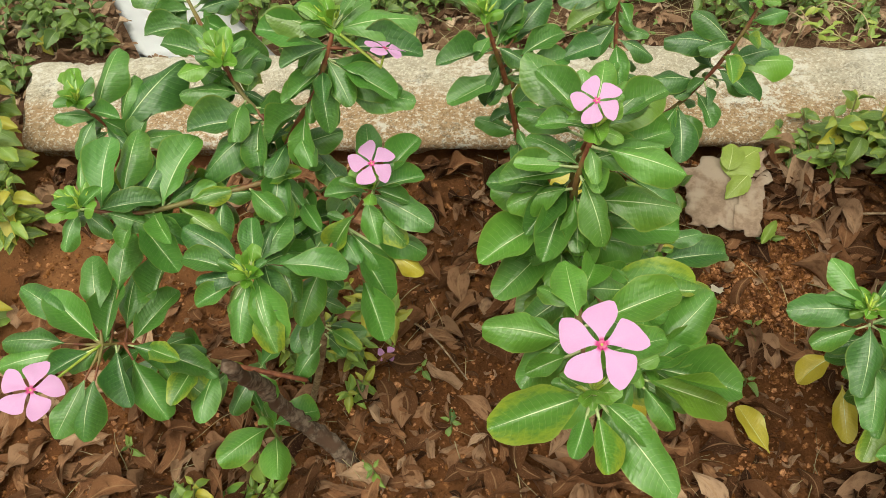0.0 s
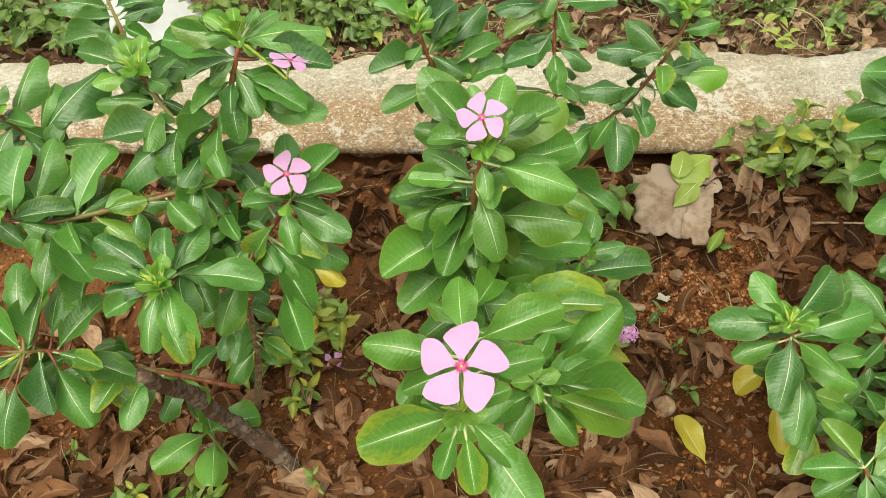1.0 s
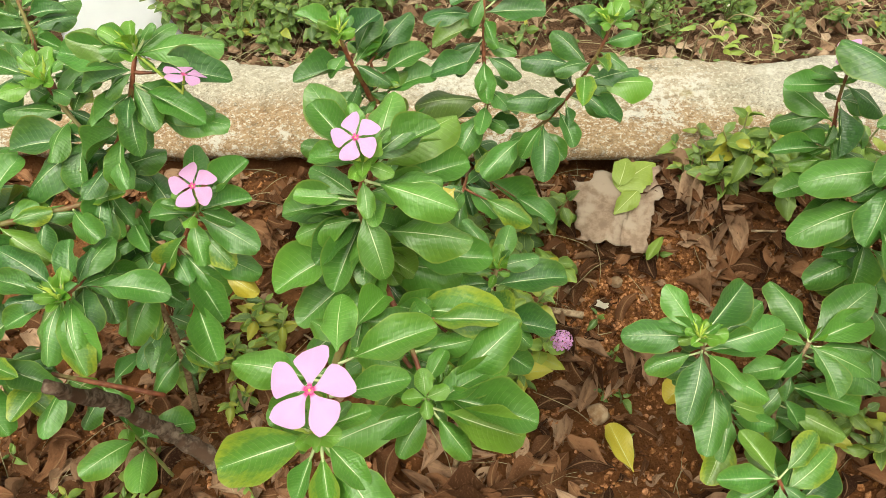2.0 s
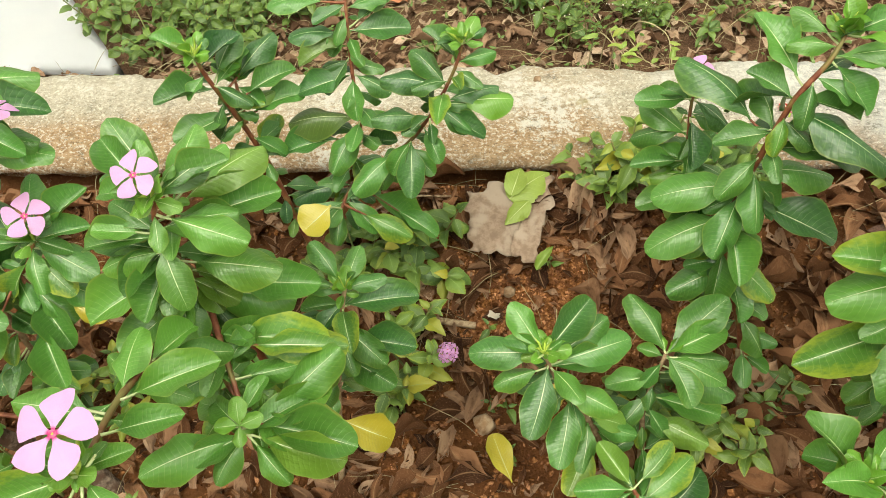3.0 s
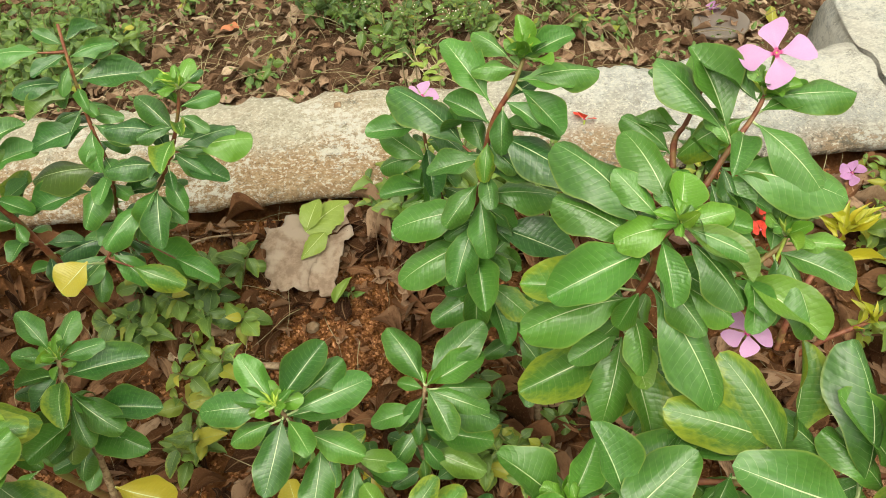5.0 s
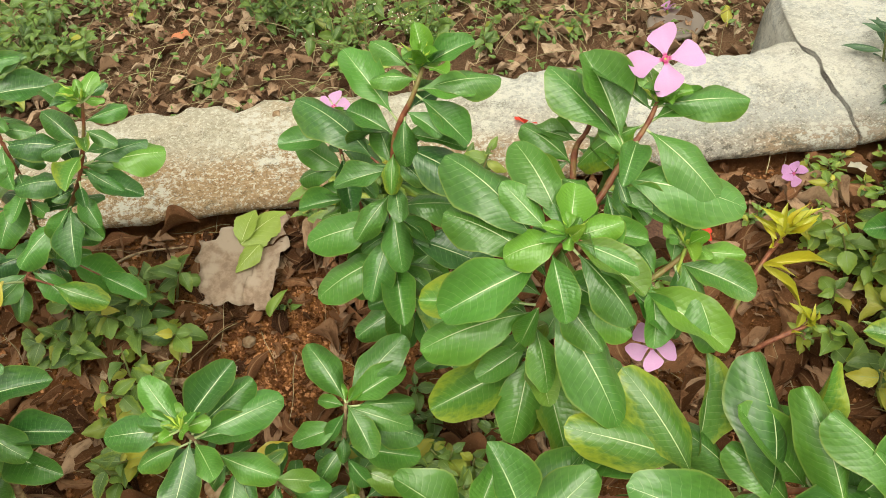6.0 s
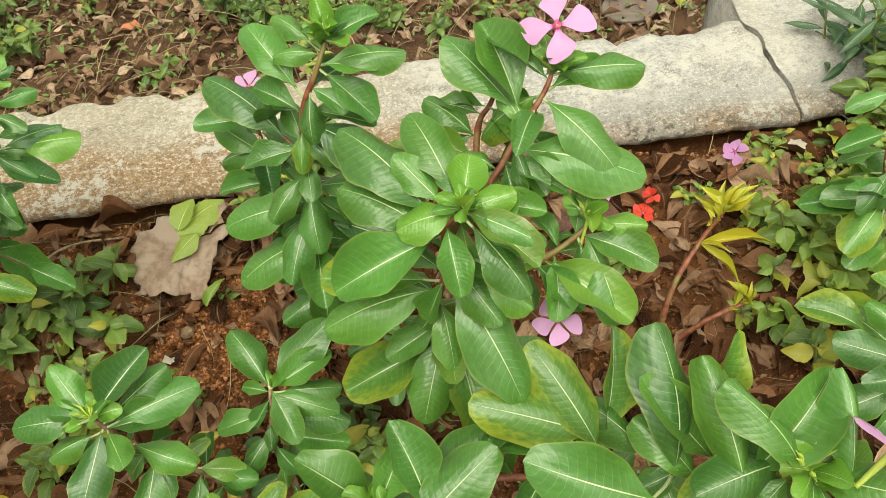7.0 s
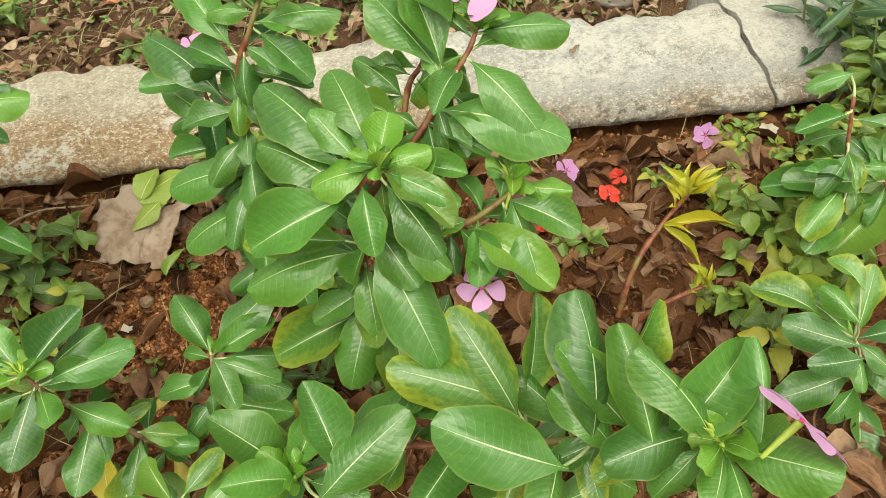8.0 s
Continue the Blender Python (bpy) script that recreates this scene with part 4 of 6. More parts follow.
back_b_plant = Shrub((0.3, 0.71), "branching dark-leaved periwinkle with pale buds beside the kerb", 104, 0.0, 1.3, 0.056)
back_b_plant.stem([(0.3, 0.71, 0.052), (0.303, 0.71, 0.184), (0.334, 0.693, 0.281), (0.34, 0.708, 0.335), (0.35, 0.725, 0.392), (0.356, 0.743, 0.423)], 0.0026, 0.0014)
back_b_plant.leaves("", (362, -168, -10, 39, 38, 55), (364, 168, 11, 78, 49, 50), (358, 1, 2, 43, 41, 50), (336, -7, -8, 65, 63, 45), (351, -141, -34, 31, 30, 50), (321, -178, -1, 56, 54, 55), (333, 167, 10, 62, 35, 45), (291, -177, -3, 61, 58, 55), (289, -105, -42, 47, 45, 70), (243, 170, 10, 78, 75, 45), (235, -143, -27, 63, 61, 55), (219, 178, 3, 85, 63, 50), (321, -69, -32, 26, 26, 50), (339, 14, 18, 54, 34, 50))
back_b_plant.leaves("", (370, 146, 30, 30, 29, 50), (373, 9, 8, 35, 33, 50), (306, 180, 0, 33, 32, 50), (252, -37, -29, 40, 39, 50), (303, -20, -20, 36, 35, 40))
back_b_plant.under(6, 0.15, 0.5)
back_b_plant.clothe(0.3, 0.97, 0.013, 0.046)
back_b_plant.stem([(0.313, 0.702, 0.205), (0.364, 0.645, 0.269), (0.4, 0.629, 0.314), (0.428, 0.623, 0.36), (0.442, 0.624, 0.389)], 0.0026, 0.0014)
back_b_plant.leaves("young", (246, 36, 36, 29, 28, 60), (246, 132, 35, 21, 20, 50), (246, -15, -9, 19, 18, 50), (229, 102, 47, 13, 13, 50), (176, -12, -3, 77, 47, 50))
back_b_plant.leaves("", (227, -2, 3, 39, 37, 45), (219, -42, -29, 32, 31, 60), (230, 127, 35, 45, 43, 40), (200, 122, 36, 51, 49, 55), (198, 159, 14, 65, 42, 50), (206, 177, 0, 38, 37, 40), (157, 166, 10, 58, 55, 50), (176, -46, -31, 43, 41, 70), (148, -174, -5, 25, 24, 50), (124, -110, -37, 62, 60, 60), (95, -156, -17, 64, 61, 55), (160, -102, -38, 27, 22, 50), (165, -33, -21, 59, 23, 50), (179, -3, 2, 63, 41, 50))
back_b_plant.leaves("", (171, 103, 40, 42, 40, 40), (112, -55, -34, 44, 43, 50))
back_b_plant.tuft(0.013, 6)
back_b_plant.clothe(0.15, 0.92, 0.013, 0.046)
back_b_plant.stem([(0.309, 0.697, 0.199), (0.299, 0.674, 0.205), (0.287, 0.649, 0.208)], 0.0026, 0.0014)
back_b_plant.leaves("", (0, 180, 3, 74, 60, 50), (52, -118, -33, 43, 41, 45), (0, -43, -28, 99, 74, 45), (0, -43, -27, 118, 53, 40), (39, -166, -6, 50, 48, 50), (36, -55, -34, 54, 52, 50))
back_b_plant.blade("yellow", (0.278, 0.640, 0.226), (0.240, 0.630, 0.210), 0.98, 3)
back_b_plant.leaves("rim", (45, -35, -25, 87, 60, 40))
back_b_plant.clothe(0.1, 1, 0.014, 0.042)

middle_plant = Shrub((0.2, 0.44), "small glossy periwinkle with one bright yellow lower leaf", 105, 0.04, 1.2, 0.060)
middle_plant.stem([(0.196, 0.441, -0.019), (0.237, 0.472, 0.151), (0.264, 0.464, 0.255), (0.275, 0.467, 0.286)], 0.0042, 0.0017, BARK, "tan woody stem")
middle_plant.leaves("dark", (318, 115, 37, 51, 32, 50))
middle_plant.leaves("", (318, 51, 28, 41, 39, 60), (299, -5, -7, 69, 66, 50), (318, 0, -4, 38, 37, 50), (302, 174, 10, 37, 36, 45), (313, 152, 22, 37, 36, 50), (264, -89, -32, 46, 44, 60), (275, -54, -28, 57, 55, 50), (248, -19, -13, 73, 48, 50), (220, -42, -23, 65, 62, 50), (231, -161, -6, 58, 56, 50), (287, 173, 7, 40, 23, 50), (304, -145, -17, 36, 35, 50), (204, -161, -5, 41, 39, 50), (204, -29, -21, 34, 33, 50))
middle_plant.leaves("young", (318, 105, 39, 17, 17, 50), (318, 33, 19, 17, 16, 50), (313, -132, -26, 14, 14, 50), (313, -12, -14, 13, 13, 50))
middle_plant.leaves("yellow", (115, -27, -32, 66, 62, 64))
middle_plant.tuft(0.012, 4)
middle_plant.under(3, 0.4, 0.8)
middle_plant.clothe(0.5, 0.95, 0.014, 0.048)

small_right_plant = Shrub((0.5, 0.33), "low spreading green periwinkle without open flowers", 106, 0.08, 1.3, 0.068)
small_right_plant.stem([(0.48, 0.355, -0.019), (0.47, 0.359, 0.084), (0.432, 0.368, 0.194), (0.422, 0.376, 0.234)], 0.0042, 0.0017, BARK, "tan woody stem")
small_right_plant.leaves("", (262, 108, 30, 53, 51, 50), (262, 26, 19, 65, 62, 50), (252, 14, 14, 66, 46, 45), (248, -2, 5, 77, 54, 45), (246, -11, -3, 56, 54, 50), (262, 162, 7, 65, 62, 50), (262, 145, 16, 37, 36, 50), (250, -128, -25, 67, 64, 55), (221, -42, -17, 58, 55, 50), (192, -123, -25, 66, 64, 50), (139, -122, -23, 51, 49, 50), (133, -33, -9, 47, 45, 50), (246, 178, -5, 52, 27, 50))
small_right_plant.leaves("young", (262, 88, 33, 22, 22, 60), (262, -8, 1, 24, 23, 70), (262, 135, 22, 19, 19, 50), (262, 43, 26, 18, 17, 50))
small_right_plant.leaves("rim", (163, 122, 20, 20, 19, 40), (133, -132, -23, 73, 58, 40))
small_right_plant.tuft(0.012, 4)
small_right_plant.clothe(0.4, 0.95, 0.012, 0.05)
small_right_plant.stem([(0.512, 0.334, -0.02), (0.521, 0.356, 0.035), (0.524, 0.367, 0.099), (0.546, 0.38, 0.161)], 0.0042, 0.0017, BARK, "tan woody stem")
small_right_plant.leaves("", (192, 102, 29, 66, 64, 50), (192, 94, 34, 44, 25, 50), (192, 17, 18, 81, 78, 50), (192, 2, 10, 63, 61, 50), (188, 143, 11, 27, 26, 50), (192, -85, -27, 55, 53, 50), (178, -38, -16, 75, 34, 50), (165, 171, -4, 51, 49, 60), (138, -32, -10, 74, 54, 50), (188, -20, -6, 63, 39, 50), (92, -30, -9, 37, 36, 50), (138, -155, -20, 42, 41, 50), (112, -43, -14, 70, 53, 50), (188, -40, -13, 64, 61, 50))
small_right_plant.leaves("young", (192, 85, 30, 19, 18, 50), (192, 15, 20, 22, 21, 50))
small_right_plant.clothe(0.25, 0.95, 0.012, 0.05)
small_right_plant.stem([(0.505, 0.291, -0.018), (0.482, 0.284, 0.073), (0.473, 0.29, 0.104)], 0.0042, 0.0017)
small_right_plant.leaves("", (108, 107, 22, 46, 45, 60), (128, 107, 21, 51, 47, 50), (128, 96, 22, 19, 19, 50), (14, 18, 19, 78, 32, 50), (118, -50, -16, 29, 28, 50), (124, -172, -9, 52, 49, 50), (121, -118, -23, 38, 36, 50), (128, 164, 2, 54, 51, 50), (98, -45, -11, 47, 45, 50))
small_right_plant.leaves("rim", (128, 23, 17, 58, 39, 40), (101, 17, 14, 68, 66, 50))
small_right_plant.clothe(0.3, 0.9, 0.014, 0.042)

tall_plant = Shrub((0.67, 0.39), "tall upright periwinkle with red stems and one half-hidden flower", 107, 0.08)
tall_plant.stem([(0.661, 0.38, -0.024), (0.664, 0.395, 0.018), (0.664, 0.412, 0.06)], 0.0058, 0.0044, BARK, "tan woody stem base")
tall_plant.stem([(0.661, 0.38, -0.024), (0.665, 0.42, 0.081), (0.637, 0.446, 0.204), (0.642, 0.453, 0.26), (0.651, 0.448, 0.318), (0.663, 0.443, 0.375), (0.683, 0.441, 0.407), (0.697, 0.448, 0.423)], 0.0042, 0.0017)
tall_plant.leaves("", (466, 150, 4, 37, 36, 60), (468, 122, 30, 46, 30, 50), (429, 107, 35, 71, 51, 50), (475, -6, 16, 43, 41, 50), (459, -31, -5, 45, 43, 45), (458, -20, 0, 64, 41, 65), (440, -56, -25, 34, 33, 60), (383, 84, 39, 42, 40, 70), (377, 120, 28, 103, 76, 50), (410, -54, -21, 92, 89, 35), (383, 165, -6, 50, 48, 55), (368, -34, -8, 77, 74, 40), (339, -26, -3, 69, 66, 40), (342, -108, -36, 58, 55, 60))
tall_plant.leaves("", (321, 163, -3, 81, 78, 40), (307, -42, -17, 95, 62, 45), (281, 176, -11, 83, 80, 50), (398, -64, -26, 35, 34, 40), (313, -59, -23, 39, 37, 40), (307, 177, -14, 34, 32, 40), (215, -179, -12, 66, 63, 50), (189, -71, -20, 20, 19, 50), (183, 53, 21, 27, 27, 50), (170, -56, -16, 40, 38, 50), (228, 168, -5, 41, 39, 50), (252, 147, 6, 39, 37, 50), (269, -61, -23, 43, 42, 50), (413, -20, 4, 22, 21, 40))
tall_plant.leaves("", (132, 179, -11, 42, 40, 50), (113, -38, -8, 42, 40, 50))
tall_plant.leaves("dark", (417, 129, 23, 44, 42, 40))
tall_plant.leaves("young", (475, 89, 43, 19, 18, 35), (475, 44, 46, 21, 20, 35), (475, -13, 18, 15, 14, 40), (468, 113, 32, 12, 12, 40))
tall_plant.leaves("rim", (183, -29, -5, 45, 44, 50))
tall_plant.tuft(0.016, 4)
tall_plant.under(8, 0.12, 0.5)
tall_plant.clothe(0.3, 0.985, 0.011, 0.066)
tall_plant.stem([(0.645, 0.440, 0.170), (0.636, 0.490, 0.215), (0.630, 0.515, 0.262), (0.630, 0.528, 0.306), (0.634, 0.534, 0.338)], 0.0026, 0.0014)
tall_plant.leaves("", (187, 145, 15, 36, 34, 50), (150, 126, 25, 59, 57, 50), (172, 129, 24, 14, 13, 50), (150, -139, -33, 24, 23, 60), (174, -33, -13, 36, 35, 50), (162, -65, -34, 29, 26, 50), (125, 163, 2, 57, 38, 45), (96, 176, -9, 61, 58, 55), (136, -33, -12, 28, 27, 50), (187, 12, 23, 16, 15, 50), (113, -17, 1, 30, 29, 50), (111, -178, -14, 27, 26, 50), (77, -167, -20, 43, 41, 50), (132, 12, 21, 34, 32, 50))
tall_plant.leaves("", (123, 140, 15, 37, 35, 45))
tall_plant.leaves("young", (109, 162, 1, 41, 40, 50), (184, 96, 38, 12, 12, 50), (187, 8, 24, 10, 9, 50))
tall_plant.tuft(0.012, 4)
tall_plant.clothe(0.1, 0.99, 0.011, 0.056)
tall_plant.flower((0.638, 0.540, 0.352), 0.027, (-0.25, -0.52, 0.82), 60)

big_plant = Shrub((0.76, 0.31), "large glossy periwinkle with a four-petalled pink flower", 108, 0.16)
big_plant.stem([(0.784, 0.293, -0.023), (0.774, 0.295, 0.026), (0.76, 0.299, 0.075)], 0.0058, 0.0044, BARK, "tan woody stem base")
big_plant.stem([(0.784, 0.293, -0.023), (0.754, 0.301, 0.1), (0.691, 0.288, 0.268), (0.702, 0.278, 0.348), (0.702, 0.277, 0.378), (0.716, 0.274, 0.391)], 0.0042, 0.0017)
big_plant.leaves("young", (436, 165, -4, 40, 38, 70), (438, 50, 30, 36, 34, 72), (438, -20, 14, 34, 32, 60))
big_plant.leaves("", (438, -60, -21, 57, 55, 50), (416, 174, -12, 77, 74, 50), (360, 168, -6, 85, 82, 50), (380, -84, -28, 98, 94, 42), (424, -106, -34, 45, 44, 50), (307, -132, -27, 72, 69, 50), (410, 130, 20, 75, 47, 60), (420, 111, 27, 93, 78, 45), (438, 91, 31, 72, 60, 45), (438, -49, -15, 54, 50, 45), (393, -56, -20, 63, 46, 40), (436, -74, -28, 65, 48, 40), (432, 112, 30, 53, 28, 40), (402, -52, -17, 49, 47, 40))
big_plant.leaves("", (315, -178, -13, 48, 46, 50), (376, 119, 19, 40, 38, 50), (208, -49, -11, 49, 47, 50), (217, -179, -11, 46, 44, 50), (438, 88, 33, 31, 29, 50))
big_plant.leaves("rim", (280, -102, -28, 82, 79, 45), (289, 177, -9, 93, 62, 55), (368, 153, 9, 83, 53, 60))
big_plant.tuft(0.010, 1)
big_plant.under(8, 0.12, 0.5)
big_plant.clothe(0.35, 0.9, 0.013, 0.06)
big_plant.stem([(0.708, 0.289, 0.358), (0.751, 0.299, 0.382), (0.77, 0.305, 0.398), (0.794, 0.312, 0.416), (0.804, 0.316, 0.428)], 0.0026, 0.0014)
big_plant.leaves("", (116, 113, 26, 49, 47, 50), (120, -28, 2, 57, 54, 55), (105, -68, -25, 69, 66, 45), (85, 86, 38, 73, 55, 35), (83, 96, 31, 28, 27, 50), (68, -39, -7, 87, 84, 35), (87, 111, 30, 76, 51, 35), (59, -51, -15, 45, 43, 40), (68, -79, -29, 38, 36, 40), (52, 123, 17, 27, 26, 40), (59, -102, -34, 36, 34, 40))
big_plant.leaves("young", (121, 94, 35, 15, 14, 40), (122, -24, 10, 16, 16, 40))
big_plant.tuft(0.012, 4)
big_plant.clothe(0.1, 0.96, 0.01, 0.058)
big_plant.flower((0.811, 0.322, 0.453), 0.041, (-0.41, -0.42, 0.81), 70, 4)
big_plant.stem([(0.734, 0.301, 0.361), (0.762, 0.346, 0.381), (0.777, 0.354, 0.39), (0.799, 0.367, 0.407)], 0.0026, 0.0014)
big_plant.leaves("", (82, 104, 31, 45, 43, 45), (93, 53, 38, 39, 38, 50), (67, 136, 11, 34, 32, 40), (49, 119, 25, 46, 44, 50), (88, -63, -24, 32, 31, 40), (63, -65, -25, 38, 37, 40), (34, 130, 15, 39, 37, 40), (102, 103, 32, 27, 26, 40))
big_plant.leaves("young", (107, 5, 32, 11, 10, 50))
big_plant.tuft(0.012, 4)
big_plant.clothe(0.1, 0.8, 0.013, 0.042)
big_plant.stem([(0.724, 0.274, 0.318), (0.761, 0.259, 0.332), (0.79, 0.258, 0.343), (0.794, 0.259, 0.352)], 0.0026, 0.0014)
big_plant.leaves("", (69, -52, -12, 54, 52, 45), (73, -95, -29, 65, 63, 40), (66, 46, 32, 35, 34, 50), (40, -61, -18, 71, 68, 42), (34, -70, -21, 45, 44, 40), (53, 95, 24, 30, 29, 50), (49, -119, -32, 46, 44, 40))
big_plant.leaves("young", (79, -36, 1, 38, 36, 40), (82, 78, 33, 14, 14, 50), (83, -3, 25, 16, 16, 40), (80, 115, 15, 13, 12, 50))
big_plant.tuft(0.012, 4)
big_plant.clothe(0.1, 0.85, 0.013, 0.05)
big_plant.flower((0.754, 0.232, 0.298), 0.031, (-0.29, -0.27, 0.92), 100)

front_right_plant = Shrub((0.75, 0.13), "broad-leaved periwinkle with long upright leaves and a limp flower", 109, 0.16)
front_right_plant.stem([(0.75, 0.13, -0.018), (0.752, 0.150, 0.06), (0.742, 0.165, 0.15), (0.736, 0.160, 0.215)], 0.0046, 0.0028)
front_right_plant.under(6, 0.3, 0.8, 0.05)
front_right_plant.clothe(0.3, 0.95, 0.012, 0.07)
front_right_plant.stem([(0.736, 0.160, 0.213), (0.700, 0.178, 0.214), (0.669, 0.192, 0.216), (0.627, 0.200, 0.221), (0.592, 0.201, 0.228)], 0.0030, 0.0016)
for row in (
    ("dark", (0.625, 0.176, 0.252), (0.626, 0.222, 0.296), 0.46),
    ("", (0.604, 0.167, 0.249), (0.679, 0.181, 0.281), 0.44),
    ("", (0.621, 0.198, 0.232), (0.683, 0.203, 0.256), 0.50),
    ("", (0.593, 0.204, 0.227), (0.560, 0.239, 0.278), 0.50),
    ("", (0.595, 0.201, 0.236), (0.630, 0.222, 0.267), 0.45),
    ("", (0.595, 0.196, 0.233), (0.557, 0.197, 0.265), 0.50),
    ("", (0.601, 0.193, 0.231), (0.633, 0.163, 0.236), 0.45),
    ("young", (0.593, 0.197, 0.240), (0.582, 0.210, 0.261), 0.60),
    ("young", (0.599, 0.197, 0.239), (0.600, 0.206, 0.255), 0.60),
):
    front_right_plant.blade(*row)
front_right_plant.tuft(0.014, 4)
front_right_plant.clothe(0.1, 0.95, 0.014, 0.055)
front_right_plant.stem([(0.736, 0.160, 0.213), (0.769, 0.142, 0.223), (0.807, 0.113, 0.252), (0.830, 0.082, 0.274)], 0.0030, 0.0016)
for row in (
    ("rim", (0.742, 0.161, 0.243), (0.728, 0.219, 0.305), 0.42),
    ("rim", (0.748, 0.170, 0.237), (0.783, 0.207, 0.300), 0.32),
    ("", (0.773, 0.126, 0.241), (0.800, 0.187, 0.316), 0.44),
    ("rim", (0.810, 0.160, 0.244), (0.841, 0.164, 0.309), 0.40),
    ("dark", (0.794, 0.089, 0.263), (0.807, 0.155, 0.317), 0.34),
    ("", (0.808, 0.101, 0.260), (0.863, 0.110, 0.316), 0.46),
    ("", (0.835, 0.061, 0.277), (0.864, 0.103, 0.327), 0.26),
    ("", (0.749, 0.112, 0.262), (0.685, 0.160, 0.295), 0.50),
    ("", (0.710, 0.223, 0.250), (0.672, 0.191, 0.262), 0.40),
    ("", (0.809, 0.111, 0.241), (0.843, 0.103, 0.278), 0.50),
    ("dark", (0.787, 0.115, 0.233), (0.767, 0.163, 0.263), 0.45),
    ("", (0.829, 0.081, 0.273), (0.858, 0.033, 0.305), 0.50),
):
    front_right_plant.blade(*row)
for row in (
    ("", (0.824, 0.080, 0.276), (0.804, 0.134, 0.322), 0.40),
    ("dark", (0.828, 0.095, 0.265), (0.765, 0.100, 0.278), 0.50),
    ("dark", (0.801, 0.122, 0.242), (0.774, 0.169, 0.300), 0.42),
    ("dark", (0.771, 0.146, 0.231), (0.748, 0.182, 0.271), 0.46),
    ("rim", (0.745, 0.171, 0.247), (0.678, 0.207, 0.293), 0.42),
    ("", (0.830, 0.077, 0.272), (0.811, 0.030, 0.277), 0.50),
    ("", (0.760, 0.142, 0.227), (0.720, 0.093, 0.235), 0.45),
    ("", (0.736, 0.184, 0.229), (0.673, 0.204, 0.256), 0.38),
    ("", (0.709, 0.173, 0.231), (0.654, 0.137, 0.235), 0.42),
    ("", (0.830, 0.080, 0.273), (0.795, 0.049, 0.274), 0.45),
    ("", (0.845, 0.086, 0.259), (0.875, 0.106, 0.280), 0.50),
):
    front_right_plant.blade(*row)
front_right_plant.tuft(0.017, 4)
front_right_plant.clothe(0.05, 0.95, 0.013, 0.07)
front_right_plant.flower((0.857, 0.063, 0.311), 0.052, (0.816, 0.090, 0.571), 20)

right_back_plant = Shrub((1.24, 0.22), "green periwinkle among lantana weeds", 110, 0.08)
right_back_plant.stem([(1.24, 0.22, -0.051), (1.223, 0.249, 0.074), (1.196, 0.268, 0.137)], 0.0042, 0.0017)
right_back_plant.leaves("", (201, 146, -3, 93, 89, 40), (180, -168, -27, 81, 78, 45), (201, 102, 25, 68, 65, 50), (201, 37, 34, 59, 56, 50), (183, -92, -27, 50, 48, 50), (201, 82, 31, 48, 46, 50), (194, -145, -32, 43, 41, 50), (198, -37, 1, 55, 53, 50))
right_back_plant.stem([(1.245, 0.265, -0.050), (1.205, 0.285, 0.070), (1.172, 0.296, 0.150), (1.176, 0.318, 0.215)], 0.0040, 0.0016)
for row in (
    ("", (1.170, 0.312, 0.202), (1.124, 0.326, 0.193), 0.45),
    ("", (1.184, 0.331, 0.230), (1.143, 0.343, 0.225), 0.45),
    ("", (1.159, 0.290, 0.176), (1.117, 0.271, 0.154), 0.45),
    ("rim", (1.165, 0.285, 0.134), (1.100, 0.262, 0.115), 0.50),
    ("", (1.151, 0.271, 0.158), (1.118, 0.297, 0.170), 0.40),
    ("", (1.176, 0.297, 0.129), (1.110, 0.334, 0.118), 0.45),
    ("", (1.182, 0.303, 0.139), (1.161, 0.349, 0.162), 0.36),
    ("", (1.159, 0.273, 0.115), (1.108, 0.259, 0.090), 0.55),
    ("", (1.180, 0.302, 0.120), (1.183, 0.322, 0.135), 0.40),
):
    right_back_plant.blade(*row)
right_back_plant.under(4, 0.2, 1)
right_back_plant.clothe(0.3, 0.95, 0.015, 0.05)
right_back_plant.stem([(1.09, 0.13, -0.02), (1.092, 0.15, 0.03), (1.09, 0.168, 0.069)], 0.0042, 0.0017)
right_back_plant.leaves("rim", (97, 110, 15, 83, 79, 50), (97, 40, 29, 74, 71, 50))
right_back_plant.leaves("", (58, 168, -12, 82, 79, 45), (43, -162, -22, 49, 47, 50), (32, -123, -28, 76, 73, 50), (97, -20, 13, 43, 41, 50), (88, 142, -1, 41, 39, 50), (95, -69, -15, 45, 43, 50), (73, -68, -14, 60, 58, 50))
right_back_plant.leaves("young", (97, 84, 24, 34, 33, 50))
for row in (
    ("rim", (1.069, 0.197, 0.088), (1.028, 0.243, 0.108), 0.56),
    ("", (1.062, 0.148, 0.106), (1.014, 0.194, 0.118), 0.50),
    ("", (1.082, 0.164, 0.101), (1.073, 0.207, 0.121), 0.45),
    ("rim", (1.109, 0.191, 0.105), (1.101, 0.229, 0.120), 0.60),
    ("", (1.054, 0.136, 0.110), (1.004, 0.150, 0.115), 0.50),
):
    right_back_plant.blade(*row)
right_back_plant.clothe(0.3, 0.95, 0.015, 0.05)


